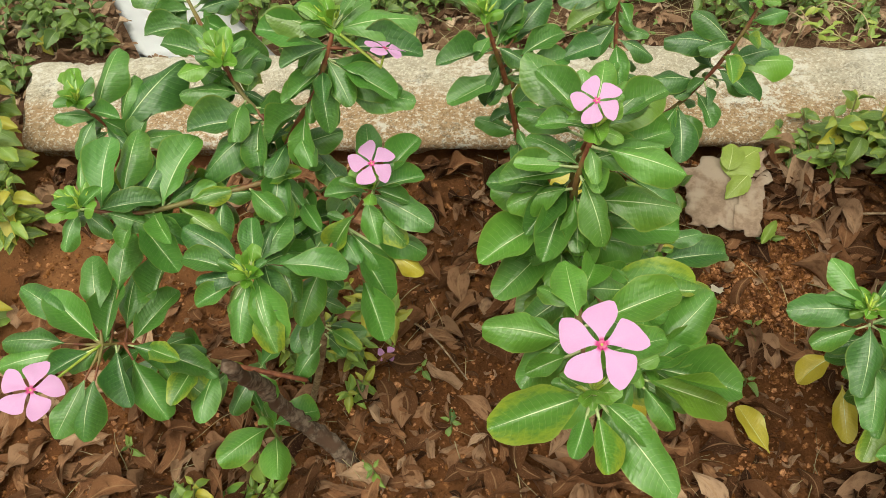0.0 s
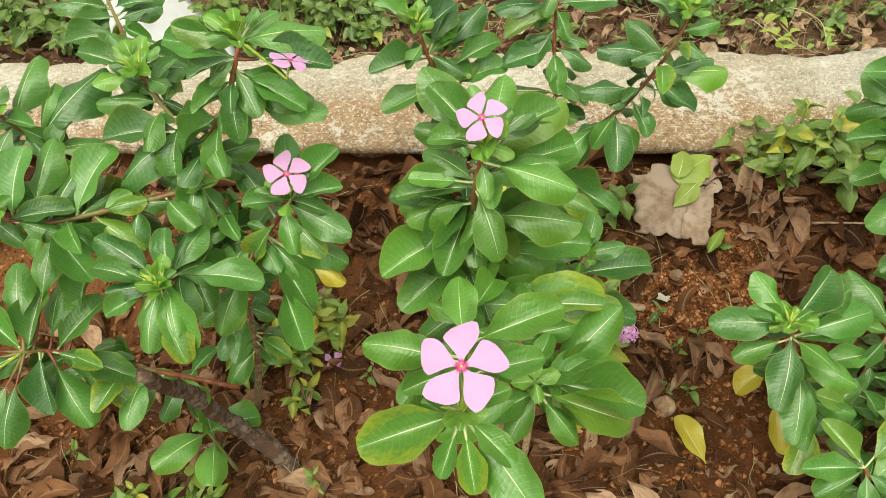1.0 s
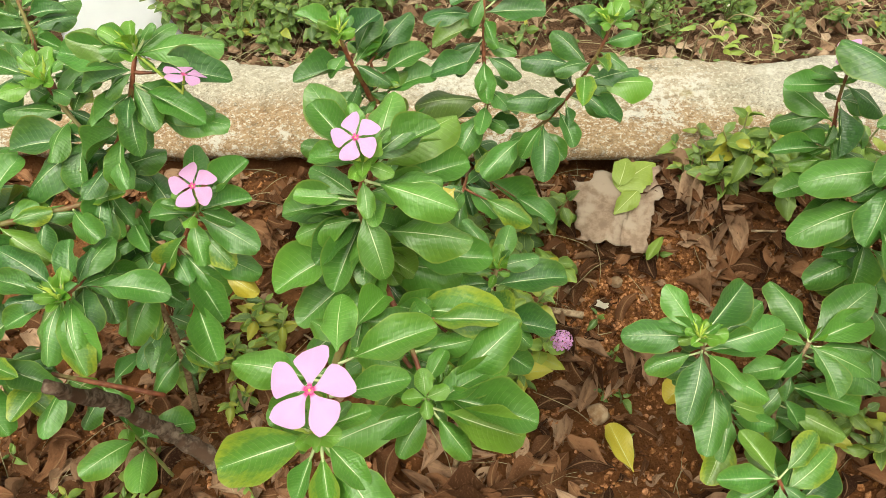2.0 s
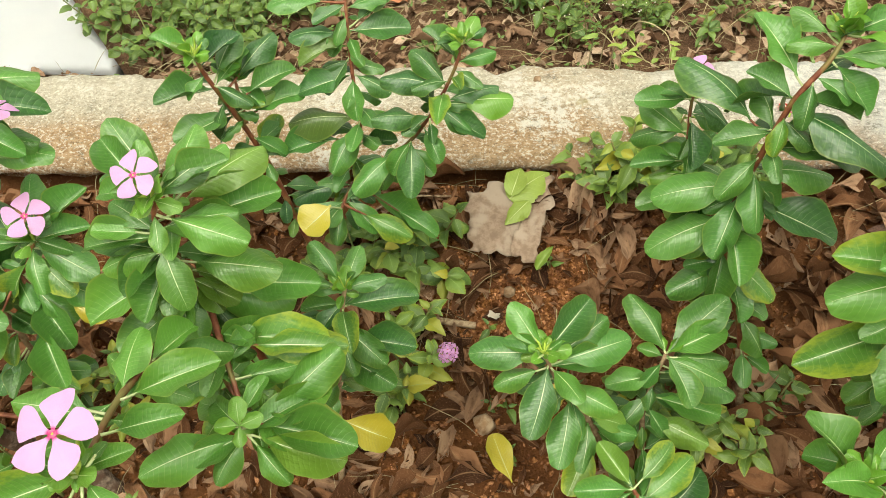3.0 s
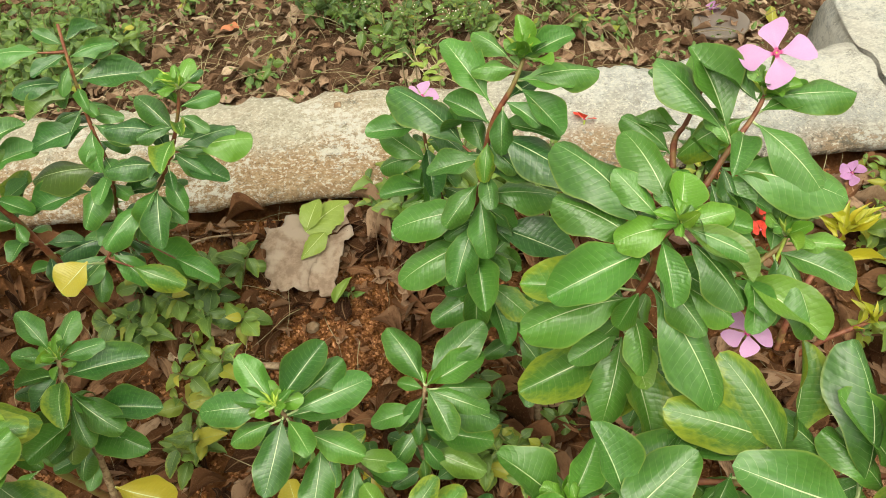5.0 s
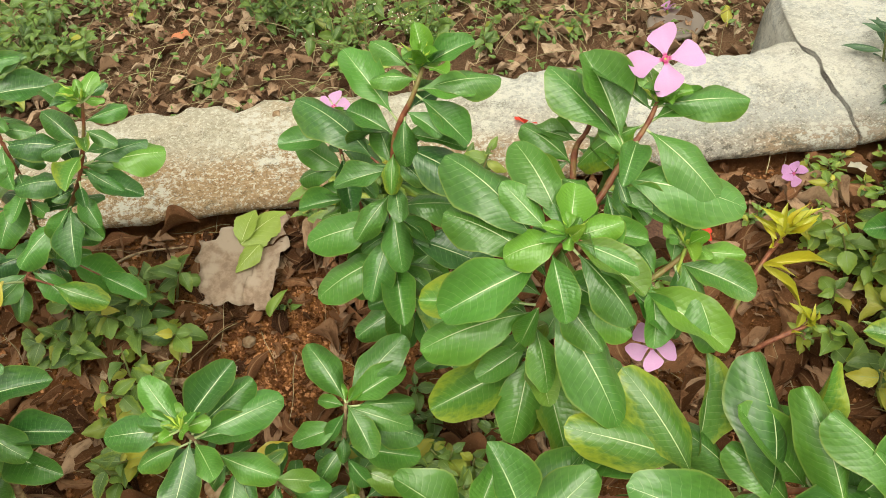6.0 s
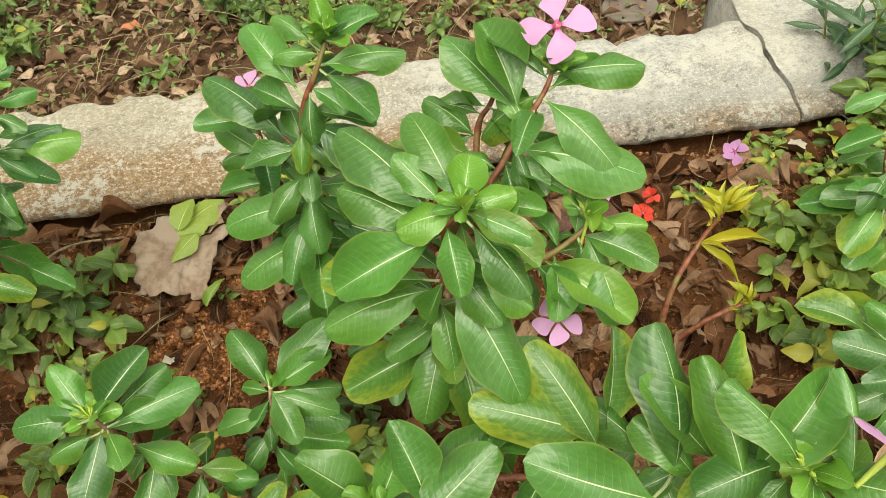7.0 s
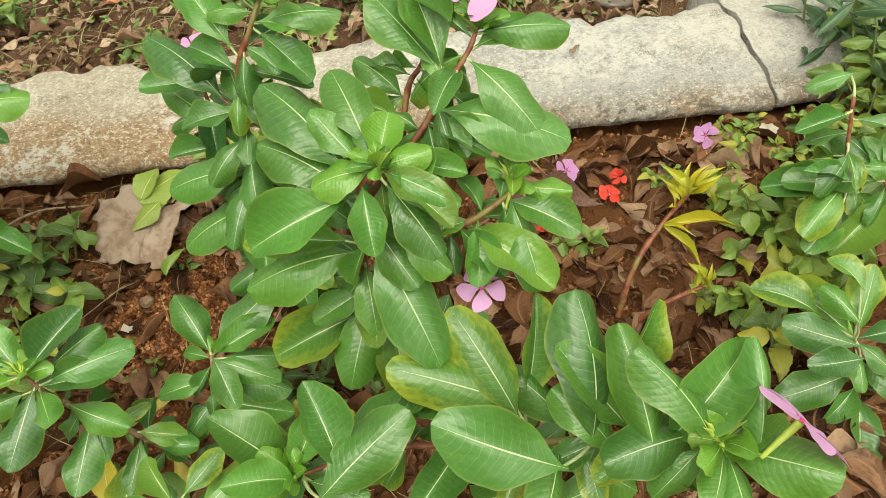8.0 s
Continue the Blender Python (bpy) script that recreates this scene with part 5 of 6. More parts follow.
# ---- weeds and seedlings ----
def weed(x, y, height, spread, stems, leaf_size, tone, seed, label, name="weed", meshes=None, pairs=4, wide=0.62, group="green weeds"):
    """A small soft-stemmed plant: thin stems with pairs of leaves, largest below the tip."""
    r = random.Random(seed)
    z = ground_height(x, y)
    top = thing(name, (x, y, z), label, "weed", group)
    meshes = meshes or WEEDS
    for k in range(stems):
        a = math.tau * (k + r.uniform(-0.35, 0.35)) / stems
        out = spread * r.uniform(0.35, 1.0) * (stems > 1)
        h = height * r.uniform(0.65, 1.1)
        foot = Vector((x, y, z - 0.004)) + Vector((math.cos(a), math.sin(a), 0)) * 0.12 * out
        end = Vector((x + math.cos(a) * out, y + math.sin(a) * out, z + h))
        mid = foot.lerp(end, 0.5) + Vector((r.uniform(-1, 1), r.uniform(-1, 1), 1.2)) * 0.06 * h
        bm = bmesh.new()
        line = tube(bm, [foot, mid, end], 0.0013 + 0.010 * h, 0.0009, 5, 0.1, seed + k)
        hang("stem", finish("stem", bm, GREEN_STEM), top, Matrix())
        turn = r.uniform(0, 360)
        for q in range(pairs):
            f = 1.0 - q * (0.72 / max(pairs, 1)) - r.uniform(0, 0.06)
            base = line[int(f * (len(line) - 1))]
            turn += 90 + r.uniform(-20, 20)
            size = leaf_size * (0.55 if q == 0 else r.uniform(0.75, 1.15))
            for half in (0, 180):
                w = radians(turn + half + r.uniform(-14, 14))
                rise = radians(r.uniform(-40, 25) + (25 if q == 0 else 0))
                way = Vector((math.cos(w) * math.cos(rise), math.sin(w) * math.cos(rise), math.sin(rise)))
                up = TO_LIGHT + Vector((r.uniform(-0.6, 0.6), r.uniform(-0.6, 0.6), 0))
                ob = hang("leaf", meshes[r.randrange(len(meshes))], top, axes(base + way * 0.002, way, up, (size * wide * r.uniform(0.85, 1.1), size, size)))
                old = r.random() < tone[0]
                ob.color = (r.uniform(0.3, 0.85) if old else 0.0, r.uniform(0, tone[1]), r.uniform(0, tone[2]), 1)
    return top


def weeds(rows, height, spread, stems, leaf_size, tone, label, start, **more):
    for k, (x, y, f) in enumerate(rows):
        weed(x, y, height * f, spread * f, max(1, round(stems * f)), leaf_size * (0.75 + 0.25 * f), tone, start + k, label, **more)


FRESH, YELLOWISH, DULL = (0.02, 0.2, 0.6), (0.22, 0.9, 0.7), (0.05, 0.3, 0.3)
weeds([(-0.52, 1.69, 1.0), (-0.57, 1.79, 1.2), (-0.44, 1.63, 1.0), (-0.50, 1.60, 0.8), (-0.62, 1.62, 1.0), (-0.46, 1.85, 1.0), (-0.40, 1.55, 0.7), (-0.55, 1.47, 0.7)], 0.09, 0.07, 4, 0.040, (0.02, 0.2, 0.15),
      "bright green leafy weed behind the kerb", 200)
weeds([(-0.07, 1.54, 1.0), (0.08, 1.48, 1.2), (0.15, 1.41, 1.0), (0.05, 1.60, 1.0), (0.15, 1.56, 1.0), (0.23, 1.47, 0.9), (0.26, 1.56, 0.9), (0.01, 1.40, 0.9), (0.19, 1.34, 0.7), (0.31, 1.42, 0.8), (0.10, 1.36, 0.7)],
      0.11, 0.085, 8, 0.031, (0.03, 0.3, 0.30), "bright green leafy weed behind the kerb", 220)
weeds([(0.76, 1.14, 1.1), (0.75, 1.30, 1.0), (0.84, 1.23, 0.8), (0.96, 1.14, 0.7), (1.02, 1.07, 0.7), (0.94, 1.19, 0.9), (0.68, 1.36, 0.9), (1.05, 1.25, 0.9)], 0.09, 0.06, 4, 0.028, DULL,
      "dull green weed among dry leaves behind the kerb", 240)
weeds([(0.27, 1.65, 1.0), (0.23, 1.55, 0.8), (0.30, 1.46, 0.8), (0.46, 1.55, 0.7), (0.53, 1.21, 0.6), (0.72, 1.36, 0.7), (0.88, 1.31, 0.8), (1.12, 1.09, 0.7), (1.20, 1.06, 0.7), (1.13, 1.20, 0.8), (0.36, 1.62, 0.7)], 0.07, 0.06, 4, 0.026, DULL,
      "small grey-green weed on bare ground behind the kerb", 260)
weeds([(0.67, 0.68, 1.2), (0.64, 0.71, 0.9), (0.70, 0.64, 1.0), (0.74, 0.69, 1.1), (0.62, 0.67, 0.7), (0.79, 0.64, 1.0)], 0.090, 0.06, 4, 0.036, (0.10, 0.6, 0.5),
      "yellow-green lantana seedling at the foot of the kerb", 280)
weeds([(0.34, 0.68, 0.9), (0.39, 0.69, 0.8), (0.29, 0.67, 0.9), (0.37, 0.645, 0.7), (0.25, 0.68, 0.8)], 0.085, 0.055, 3, 0.037, (0.07, 0.45, 0.30),
      "yellow-green weed with speckled leaves under the plants", 300)
weeds([(0.32, 0.585, 1.0), (0.32, 0.53, 1.0), (0.285, 0.50, 0.7), (0.60, 0.70, 0.6), (0.595, 0.34, 0.7), (0.62, 0.33, 0.9), (0.57, 0.37, 0.8)], 0.080, 0.050, 3, 0.030, (0.25, 0.8, 0.45),
      "low yellowing weed on red soil", 320)
weeds([(1.09, 0.455, 0.8), (1.19, 0.455, 0.9), (1.24, 0.42, 1.1), (1.30, 0.43, 1.2), (1.22, 0.47, 0.8), (1.15, 0.42, 0.8), (1.27, 0.40, 1.0)], 0.030, 0.035, 3, 0.020, YELLOWISH,
      "small yellow-green lantana seedling below the kerb", 340)
weeds([(1.20, 0.36, 0.9), (1.23, 0.31, 1.0), (1.28, 0.36, 1.1), (1.32, 0.39, 1.1), (1.16, 0.32, 0.9), (1.27, 0.31, 1.0), (1.22, 0.25, 0.9), (1.13, 0.40, 0.8), (1.18, 0.27, 0.8), (1.24, 0.36, 0.9), (1.17, 0.38, 0.9), (1.33, 0.33, 1.1)],
      0.066, 0.048, 2, 0.032, (0.25, 1.0, 0.9), "yellow-green lantana weed spreading below the kerb", 360, wide=0.70)
weeds([(1.06, 0.215, 0.9), (1.07, 0.275, 0.8), (1.14, 0.24, 1.0), (1.14, 0.30, 1.1), (1.15, 0.35, 1.0), (1.10, 0.33, 0.7)],
      0.075, 0.045, 2, 0.036, (0.25, 1.0, 0.9), "low yellow-green lantana weed with rounded leaves", 600, wide=0.72, pairs=3)
weeds([(0.98, 0.575, 0.7), (0.95, 0.43, 0.6), (1.05, 0.30, 0.7)], 0.055, 0.045, 3, 0.026, YELLOWISH, "small yellow-green lantana seedling below the kerb", 620)
weeds([(1.40, 0.47, 1.1), (1.44, 0.43, 1.2), (1.37, 0.42, 0.9), (1.40, 0.37, 1.1), (1.47, 0.50, 1.1), (1.35, 0.34, 0.9)], 0.12, 0.070, 5, 0.036, (0.06, 0.4, 0.30),
      "dense green leafy weed growing up against the kerb", 380)
weeds([(0.60, 0.42, 0.8), (0.70, 0.37, 0.8), (0.58, 0.385, 0.9), (0.62, 0.455, 0.7), (0.55, 0.42, 0.8)], 0.045, 0.045, 2, 0.028, (0.06, 0.3, 0.0),
      "low dark green weed round the foot of a periwinkle", 480)
weeds([(-0.48, 1.10, 1.0), (-0.46, 1.02, 1.0), (-0.44, 0.95, 0.9), (-0.52, 1.00, 1.0), (-0.56, 0.93, 1.0), (-0.58, 1.10, 1.1), (-0.60, 1.24, 1.0), (-0.63, 1.02, 1.0), (-0.50, 1.20, 0.9), (-0.53, 0.85, 0.8)], 0.12, 0.06, 4, 0.045, YELLOWISH, "light green weed at the end of the kerb", 400)
weeds([(0.065, 0.52, 1.0), (0.05, 0.60, 0.8), (-0.035, 0.49, 1.0), (-0.14, 0.56, 0.7), (-0.32, 0.62, 0.8), (0.42, 0.565, 1.0), (0.42, 0.515, 1.0), (0.45, 0.52, 0.9), (0.405, 0.46, 0.9), (0.39, 0.475, 0.7), (0.39, 0.41, 0.7), (0.52, 0.612, 0.6)],
      0.022, 0.01, 1, 0.020, FRESH, "tiny green seedling in red soil", 420, pairs=2, wide=0.5, name="seedling")
weeds([(-0.09, 0.665, 1.0), (-0.05, 0.66, 1.1), (0.02, 0.67, 1.0), (-0.02, 0.64, 1.0), (-0.03, 0.60, 0.7), (-0.16, 0.50, 0.6), (-0.25, 0.52, 0.7), (0.00, 0.70, 1.0)], 0.055, 0.035, 3, 0.026, YELLOWISH,
      "thin yellowing weed beside a woody stem", 440, wide=0.48)
weed(-0.125, 0.535, 0.13, 0.0, 1, 0.058, FRESH, 460, "young periwinkle seedling with broad leaves", name="seedling", meshes=LEAVES, pairs=3, wide=0.5)
weed(1.37, 0.53, 0.15, 0.05, 3, 0.062, (0, 0, 0.2), 461, "dark narrow-leaved plant behind the kerb end", name="narrow_leaved_plant", meshes=NARROW, pairs=6, wide=0.24)
weed(1.43, 0.47, 0.13, 0.05, 3, 0.055, (0, 0, 0.2), 462, "dark narrow-leaved plant behind the kerb end", name="narrow_leaved_plant", meshes=NARROW, pairs=6, wide=0.24)


weeds([(0.72, 1.37, 1.0), (0.74, 1.29, 0.8)], 0.13, 0.10, 6, 0.021, (0.0, 0.1, 0.1), "feathery blue-green weed behind the kerb", 500, name="feathery_weed", pairs=10, wide=0.42)


def floret_mesh():
    """A tiny ragged head of off-white bristles."""
    bm = bmesh.new()
    bmesh.ops.create_icosphere(bm, subdivisions=1, radius=1.0)
    for v in bm.verts:
        v.co *= 1 + 0.7 * noise.noise(v.co * 3.1)
    return finish("floret", bm, PAPER)


FLORET = floret_mesh()


def wiry_weed(x, y, height, seed):
    """Thin branching stalks with tiny leaves and off-white flower heads."""
    r = random.Random(seed)
    z = ground_height(x, y)
    top = thing("wiry_weed", (x, y, z), "wiry weed with tiny off-white flower heads behind the kerb", "weed", "green weeds")
    for k in range(7):
        a, out, h = r.uniform(0, 6.28), height * r.uniform(0.2, 0.8), height * r.uniform(0.6, 1.1)
        end = Vector((x + math.cos(a) * out, y + math.sin(a) * out, z + h))
        bm = bmesh.new()
        line = tube(bm, [(x, y, z - 0.004), (x + math.cos(a) * out * 0.3, y + math.sin(a) * out * 0.3, z + h * 0.55), end], 0.0012, 0.0007, 5, 0.1, seed + k)
        hang("stem", finish("stem", bm, GREEN_STEM), top, Matrix())
        for q in range(6):
            p, b = line[3 + q * (len(line) - 4) // 6], r.uniform(0, 6.28)
            size = r.uniform(0.010, 0.019)
            ob = hang("leaf", WEEDS[q % 3], top, axes(p, (math.cos(b), math.sin(b), 0.2), TO_LIGHT, (size * 0.45, size, size)))
            ob.color = (0.0, 0.3, 0.2, 1)
        for q in range(3):
            place = end + Vector((r.uniform(-1, 1), r.uniform(-1, 1), r.uniform(-0.6, 0.6))) * 0.012
            hang("flower_head", FLORET, top, Matrix.Translation(place) @ Matrix.Scale(r.uniform(0.0009, 0.0018), 4))
    return top


for k, (x, y, height) in enumerate([(0.80, 1.18, 0.12), (0.90, 1.18, 0.12), (0.92, 1.13, 0.12), (0.80, 1.12, 0.12)]):
    wiry_weed(x, y, height, 520 + k)


def yellow_shoot():
    """A bare forked branch whose ends carry narrow yellow leaves."""
    top = thing("yellow_leaved_shoot", (0.95, 0.325, ground_height(0.95, 0.325)), "bare forked branch with narrow bright yellow leaves", "plant")
    r = random.Random(470)
    z = ground_height(0.95, 0.325)
    ends = []
    for pts in ([(0.945, 0.335, z - 0.005), (0.98, 0.358, 0.035), (1.03, 0.380, 0.060), (1.085, 0.402, 0.066)], [(0.952, 0.325, z - 0.004), (0.99, 0.312, 0.018), (1.035, 0.303, 0.032)]):
        bm = bmesh.new()
        ends.append(tube(bm, pts, 0.0038, 0.0022, 8, 0.15, 5))
        hang("branch", finish("branch", bm, STEM), top, Matrix(), "reddish-brown bare branch")
    for line, count, size in ((ends[0], 19, 0.034), (ends[1], 10, 0.026)):
        for k in range(count):
            a = 2.4 * k + r.uniform(-0.4, 0.4)
            way = Vector((math.cos(a) + 0.25, math.sin(a) + 0.1, r.uniform(0.3, 2.6)))
            base = line[-1].lerp(line[-5], r.uniform(0.0, 1.0) ** 2)
            s = size * r.uniform(0.45, 1.30)
            ob = hang("leaf", YELLOWS[k % 2], top, axes(base + way.normalized() * 0.003, way, TO_LIGHT + Vector((r.uniform(-0.7, 0.7), r.uniform(-0.7, 0.7), 0)), (s * r.uniform(0.18, 0.32), s, s)))
            ob.color = (0, 0, r.uniform(0.0, 0.6), 1)
    fork = Vector((1.03, 0.380, 0.060))
    for way, s in (((0.9, -0.35, -0.15), 0.098), ((0.25, -0.8, -0.4), 0.074), ((0.4, -0.7, 0.1), 0.040)):
        ob = hang("leaf", YELLOWS[0], top, axes(fork, way, (0, -0.3, 1), (s * 0.14, s, s)))
        ob.color = (0.6, 0, 0, 1)
    return top


yellow_shoot()


# ---- fallen things on the ground ----
def lying(x, y, turn, lift=0.004, roll=0.0, pitch=0.0):
    return pose(x, y, ground_height(x, y) + lift, pitch, roll, turn)


def fallen(name, me, x, y, turn, length, wide, label, category, lift=0.006, pitch=0.0, roll=0.0, colour=(0, 0, 0), thick=1.0):
    ob = solid(name, me, label, category, m=lying(x, y, turn, lift, roll, pitch) @ Matrix.Diagonal((length * wide, length, length * thick, 1)))
    ob.color = (*colour, 1)
    return ob


def big_dry_leaf(name, first, last, tilt):
    """A broad leathery dead leaf, nearly flat, with a torn outline, a split and insect holes."""
    bm = bmesh.new()
    corners = [Vector(c) for c in ((-0.064, -0.016), (0.012, -0.058), (0.079, 0.040), (-0.034, 0.060))]
    rows, cols, grid = 26, 22, []
    for i in range(rows + 1):
        v = i / rows
        row = []
        for j in range(cols + 1):
            u = j / cols
            p = corners[0].lerp(corners[1], u).lerp(corners[3].lerp(corners[2], u), v)
            rim = max(abs(2 * u - 1), abs(2 * v - 1)) ** 6
            p += Vector((noise.noise(Vector((u * 5, v * 5, 3))), noise.noise(Vector((u * 5, v * 5, 8))))) * 0.016 * rim
            p += Vector((noise.noise(Vector((u * 17, v * 17, 3))), noise.noise(Vector((u * 17, v * 17, 8))))) * 0.003 * rim
            z = 0.005 * math.sin(math.pi * u) + 0.007 * noise.noise(Vector((u * 2.5, v * 3, 1.7))) - 0.003 * ease(0.75, 1.0, 1 - v)
            row.append(bm.verts.new((p.x, p.y, z + 0.34 * p.y - 0.03 * p.x + tilt * ease(0.6, 1.0, u))))
        grid.append(row)
    spots = {(20, 17), (19, 17), (12, 13), (13, 13)}
    for i in range(rows):
        edge = 14 + i // 9
        for j in range(cols):
            if first <= j - edge < last and (i, j) not in spots:
                bm.faces.new((grid[i][j], grid[i][j + 1], grid[i + 1][j + 1], grid[i + 1][j]))
    bmesh.ops.delete(bm, geom=[v for v in bm.verts if not v.link_faces], context="VERTS")
    bmesh.ops.solidify(bm, geom=bm.faces[:], thickness=0.0011)
    return finish(name, bm, TAN)


tan_leaf = solid("big_dry_leaf", big_dry_leaf("big_dry_leaf", -99, 0, 0.0), "large pale tan torn dead leaf on the soil", "dead leaf", m=pose(0.487, 0.664, ground_height(0.487, 0.664) + 0.026))
flap = new("torn_flap", big_dry_leaf("torn_flap", 0, 99, 0.007))
flap.parent = tan_leaf
tagged(flap, "split-off side of the leaf")


def laid_leaf(me, base, tip, wide, label):
    way = Vector(tip) - Vector(base)
    ob = solid("green_leaf", me, label, "leaf", m=axes(Vector(base) + Vector((0, -0.004, 0.012)), way, (0, -0.25, 1), (way.length * wide, way.length, way.length)))
    ob.color = (0.15, 0.3, 0.5, 1)
    return ob


laid_leaf(LIMES[0], (0.496, 0.694, 0.093), (0.562, 0.719, 0.099), 0.72, "fresh yellow-green fallen leaf by the kerb")
laid_leaf(LIMES[1], (0.499, 0.695, 0.097), (0.528, 0.736, 0.104), 0.6, "fresh yellow-green fallen leaf by the kerb")
laid_leaf(LIMES[0], (0.518, 0.68, 0.094), (0.478, 0.661, 0.086), 0.6, "pale green leaf on a big dead leaf")
laid_leaf(WEEDS[2], (0.496, 0.6, 0.053), (0.527, 0.62, 0.066), 0.36, "narrow grey-green leaf standing by a big dead leaf")
fallen("yellow_leaf", LEAVES[3], 0.380, 0.372, 2, 0.060, 0.46, "mottled yellow fallen leaf on bare soil", "leaf", 0.015, 4, 0, (0.95, 0.4, 0))
fallen("yellow_leaf", LEAVES[2], 0.474, 0.402, 150, 0.060, 0.40, "bright yellow drooping old leaf", "leaf", 0.055, -22, 15, (1, 0.4, 0))
fallen("yellow_leaf", LEAVES[1], 0.476, 0.428, 100, 0.045, 0.62, "bright yellow drooping old leaf", "leaf", 0.07, -18, 0, (1, 0.4, 0))
fallen("green_leaf", WEEDS[2], -0.165, 0.56, 195, 0.052, 0.5, "upturned green leaf among dry litter", "leaf", 0.008, 15, 25, (0.1, 0.4, 0.6))
fallen("green_leaf", LEAVES[3], -0.225, 0.525, 250, 0.062, 0.4, "dull green leaf lying on dry litter", "leaf", 0.006, 4, 0, (0.1, 0.3, 0.3))
fallen("dark_dry_leaf", dry_mesh("dark_dry_leaf", DARK_DRY, 61, lance, 0.8), 0.905, 0.515, -130, 0.115, 0.42, "large dark brown curled dead leaf below the kerb", "dead leaf", 0.010)
fallen("orange_leaf", dry_mesh("orange_leaf", ORANGE_DRY, 62, ovate, 0.5), 0.525, 1.405, 70, 0.042, 0.55, "orange dry leaf on the ground behind the kerb", "dead leaf", 0.008)
fallen("yellow_leaf", LEAVES[0], 1.47, 0.95, -35, 0.065, 0.4, "olive yellow fallen leaf behind the kerb", "leaf", 0.010, 8, 0, (0.8, 0.5, 0))
fallen("dry_leaf", DRIES[1], 0.30, 0.80, 40, 0.05, 0.5, "brown curled dead leaf by the kerb", "dead leaf", 0.012)


def fallen_flower(x, y, lift, across, me, label, seed, petals=5, tilt=30.0, name="fallen_flower"):
    top = thing(name, (x, y, ground_height(x, y) + lift), label, "flower")
    r = random.Random(seed)
    base = hang("corolla", COROLLA, top, Matrix.Translation((x, y, ground_height(x, y) + lift)) @ pose(0, 0, 0, tilt, r.uniform(-20, 20), r.uniform(0, 360)) @ Matrix.Scale(across / 2, 4))
    for k in range(petals):
        ob = new("petal", me)
        ob.parent = base
        ob.matrix_basis = Matrix.Rotation(math.tau * k / petals + r.uniform(-0.3, 0.3), 4, "Z") @ Matrix.Rotation(r.uniform(-0.2, 0.8), 4, "X") @ Matrix.Translation((0, 0.05, 0.02))
    return top


def pebble(seed, size):
    bm = bmesh.new()
    bmesh.ops.create_icosphere(bm, subdivisions=3, radius=size)
    for v in bm.verts:
        v.co *= 1 + 0.30 * noise.noise(v.co / size * 1.4 + Vector((seed, 0, 0))) + 0.16 * noise.noise(v.co / size * 4.0)
        v.co.z *= 0.75
    return finish("stone", bm, STONE)


def on_kerb(x, y):
    """How far the kerb's face stands over the soil level used there."""
    d = 0.337 * x + 0.941 * y - 0.888
    face = 0.088 - 0.058 * (0.941 * x - 0.337 * y - 0.28) + 0.018 + 0.36 * min(d, 0.10) + 0.12 * max(0.0, min(d - 0.10, 0.05))
    return face - ground_height(x, y)


fallen_flower(0.897, 0.688, on_kerb(0.897, 0.688) + 0.005, 0.034, RED_PETAL, "red fallen flower lying on the kerb", 9, 4)
fallen("dry_leaf", dry_mesh("dry_leaf", TWIG, 63, lance, 0.6), 1.070, 0.650, -65, 0.026, 0.3, "thin brown dead leaf lying on the kerb", "dead leaf", on_kerb(1.070, 0.656) + 0.003, -8)
# pebble added in place of the small brown pit in the kerb's edge
solid("stone", pebble(5.0, 0.006), "small rusty brown stone standing in for a pit in the kerb edge", "stone", m=lying(0.603, 0.862, 0, on_kerb(0.603, 0.862) + 0.002))
fallen_flower(1.160, 0.474, 0.020, 0.030, MAUVE_PETAL, "wilted mauve-pink fallen flower on green weeds", 1)
fallen_flower(0.980, 0.505, 0.025, 0.032, MAUVE_PETAL, "wilted mauve-pink fallen flower on dry leaves", 2)
fallen_flower(1.398, 1.043, 0.022, 0.045, MAUVE_PETAL, "magenta fallen flower on a cloudy plastic lid", 3)
fallen_flower(1.015, 0.462, 0.016, 0.027, RED_PETAL, "red fallen flower on a dead leaf", 4, 6)
fallen_flower(1.035, 0.474, 0.018, 0.022, RED_PETAL, "red fallen flower on a dead leaf", 5, 5)
fallen_flower(0.927, 0.463, 0.018, 0.022, RED_PETAL, "red fallen flower petals on the soil", 6, 4)
fallen_flower(0.012, 0.635, 0.012, 0.022, MAUVE_PETAL, "small mauve fallen flower among weeds", 7, 4)


def lantana_head(x, y, z, across, label):
    """A dome of tiny four-petalled florets on a thin stalk."""
    top = thing("lantana_flower", (x, y, ground_height(x, y)), label, "flower")
    bm = bmesh.new()
    tube(bm, [(x - 0.012, y + 0.01, ground_height(x, y) - 0.003), (x - 0.006, y + 0.004, z * 0.6), (x, y, z)], 0.0012, 0.001, 5)
    hang("stalk", finish("stalk", bm, GREEN_STEM), top, Matrix())
    r = random.Random(8)
    for k in range(13):
        a, d = k * 2.4, math.sqrt(k / 13)
        way = Vector((math.cos(a) * d, math.sin(a) * d - 0.25, 1.05 - d * 0.7)).normalized()
        place = Vector((x, y, z)) + way * across * 0.5
        base = hang("floret", COROLLA, top, axes(place, Vector((1, 0.1, 0)).cross(way), way, (across * 0.21,) * 3))
        for q in range(4):
            ob = new("petal", MAUVE_PETAL if r.random() < 0.25 else PETALS[0])
            ob.parent = base
            ob.matrix_basis = Matrix.Rotation(math.tau * q / 4 + r.uniform(-0.2, 0.2), 4, "Z")
    return top


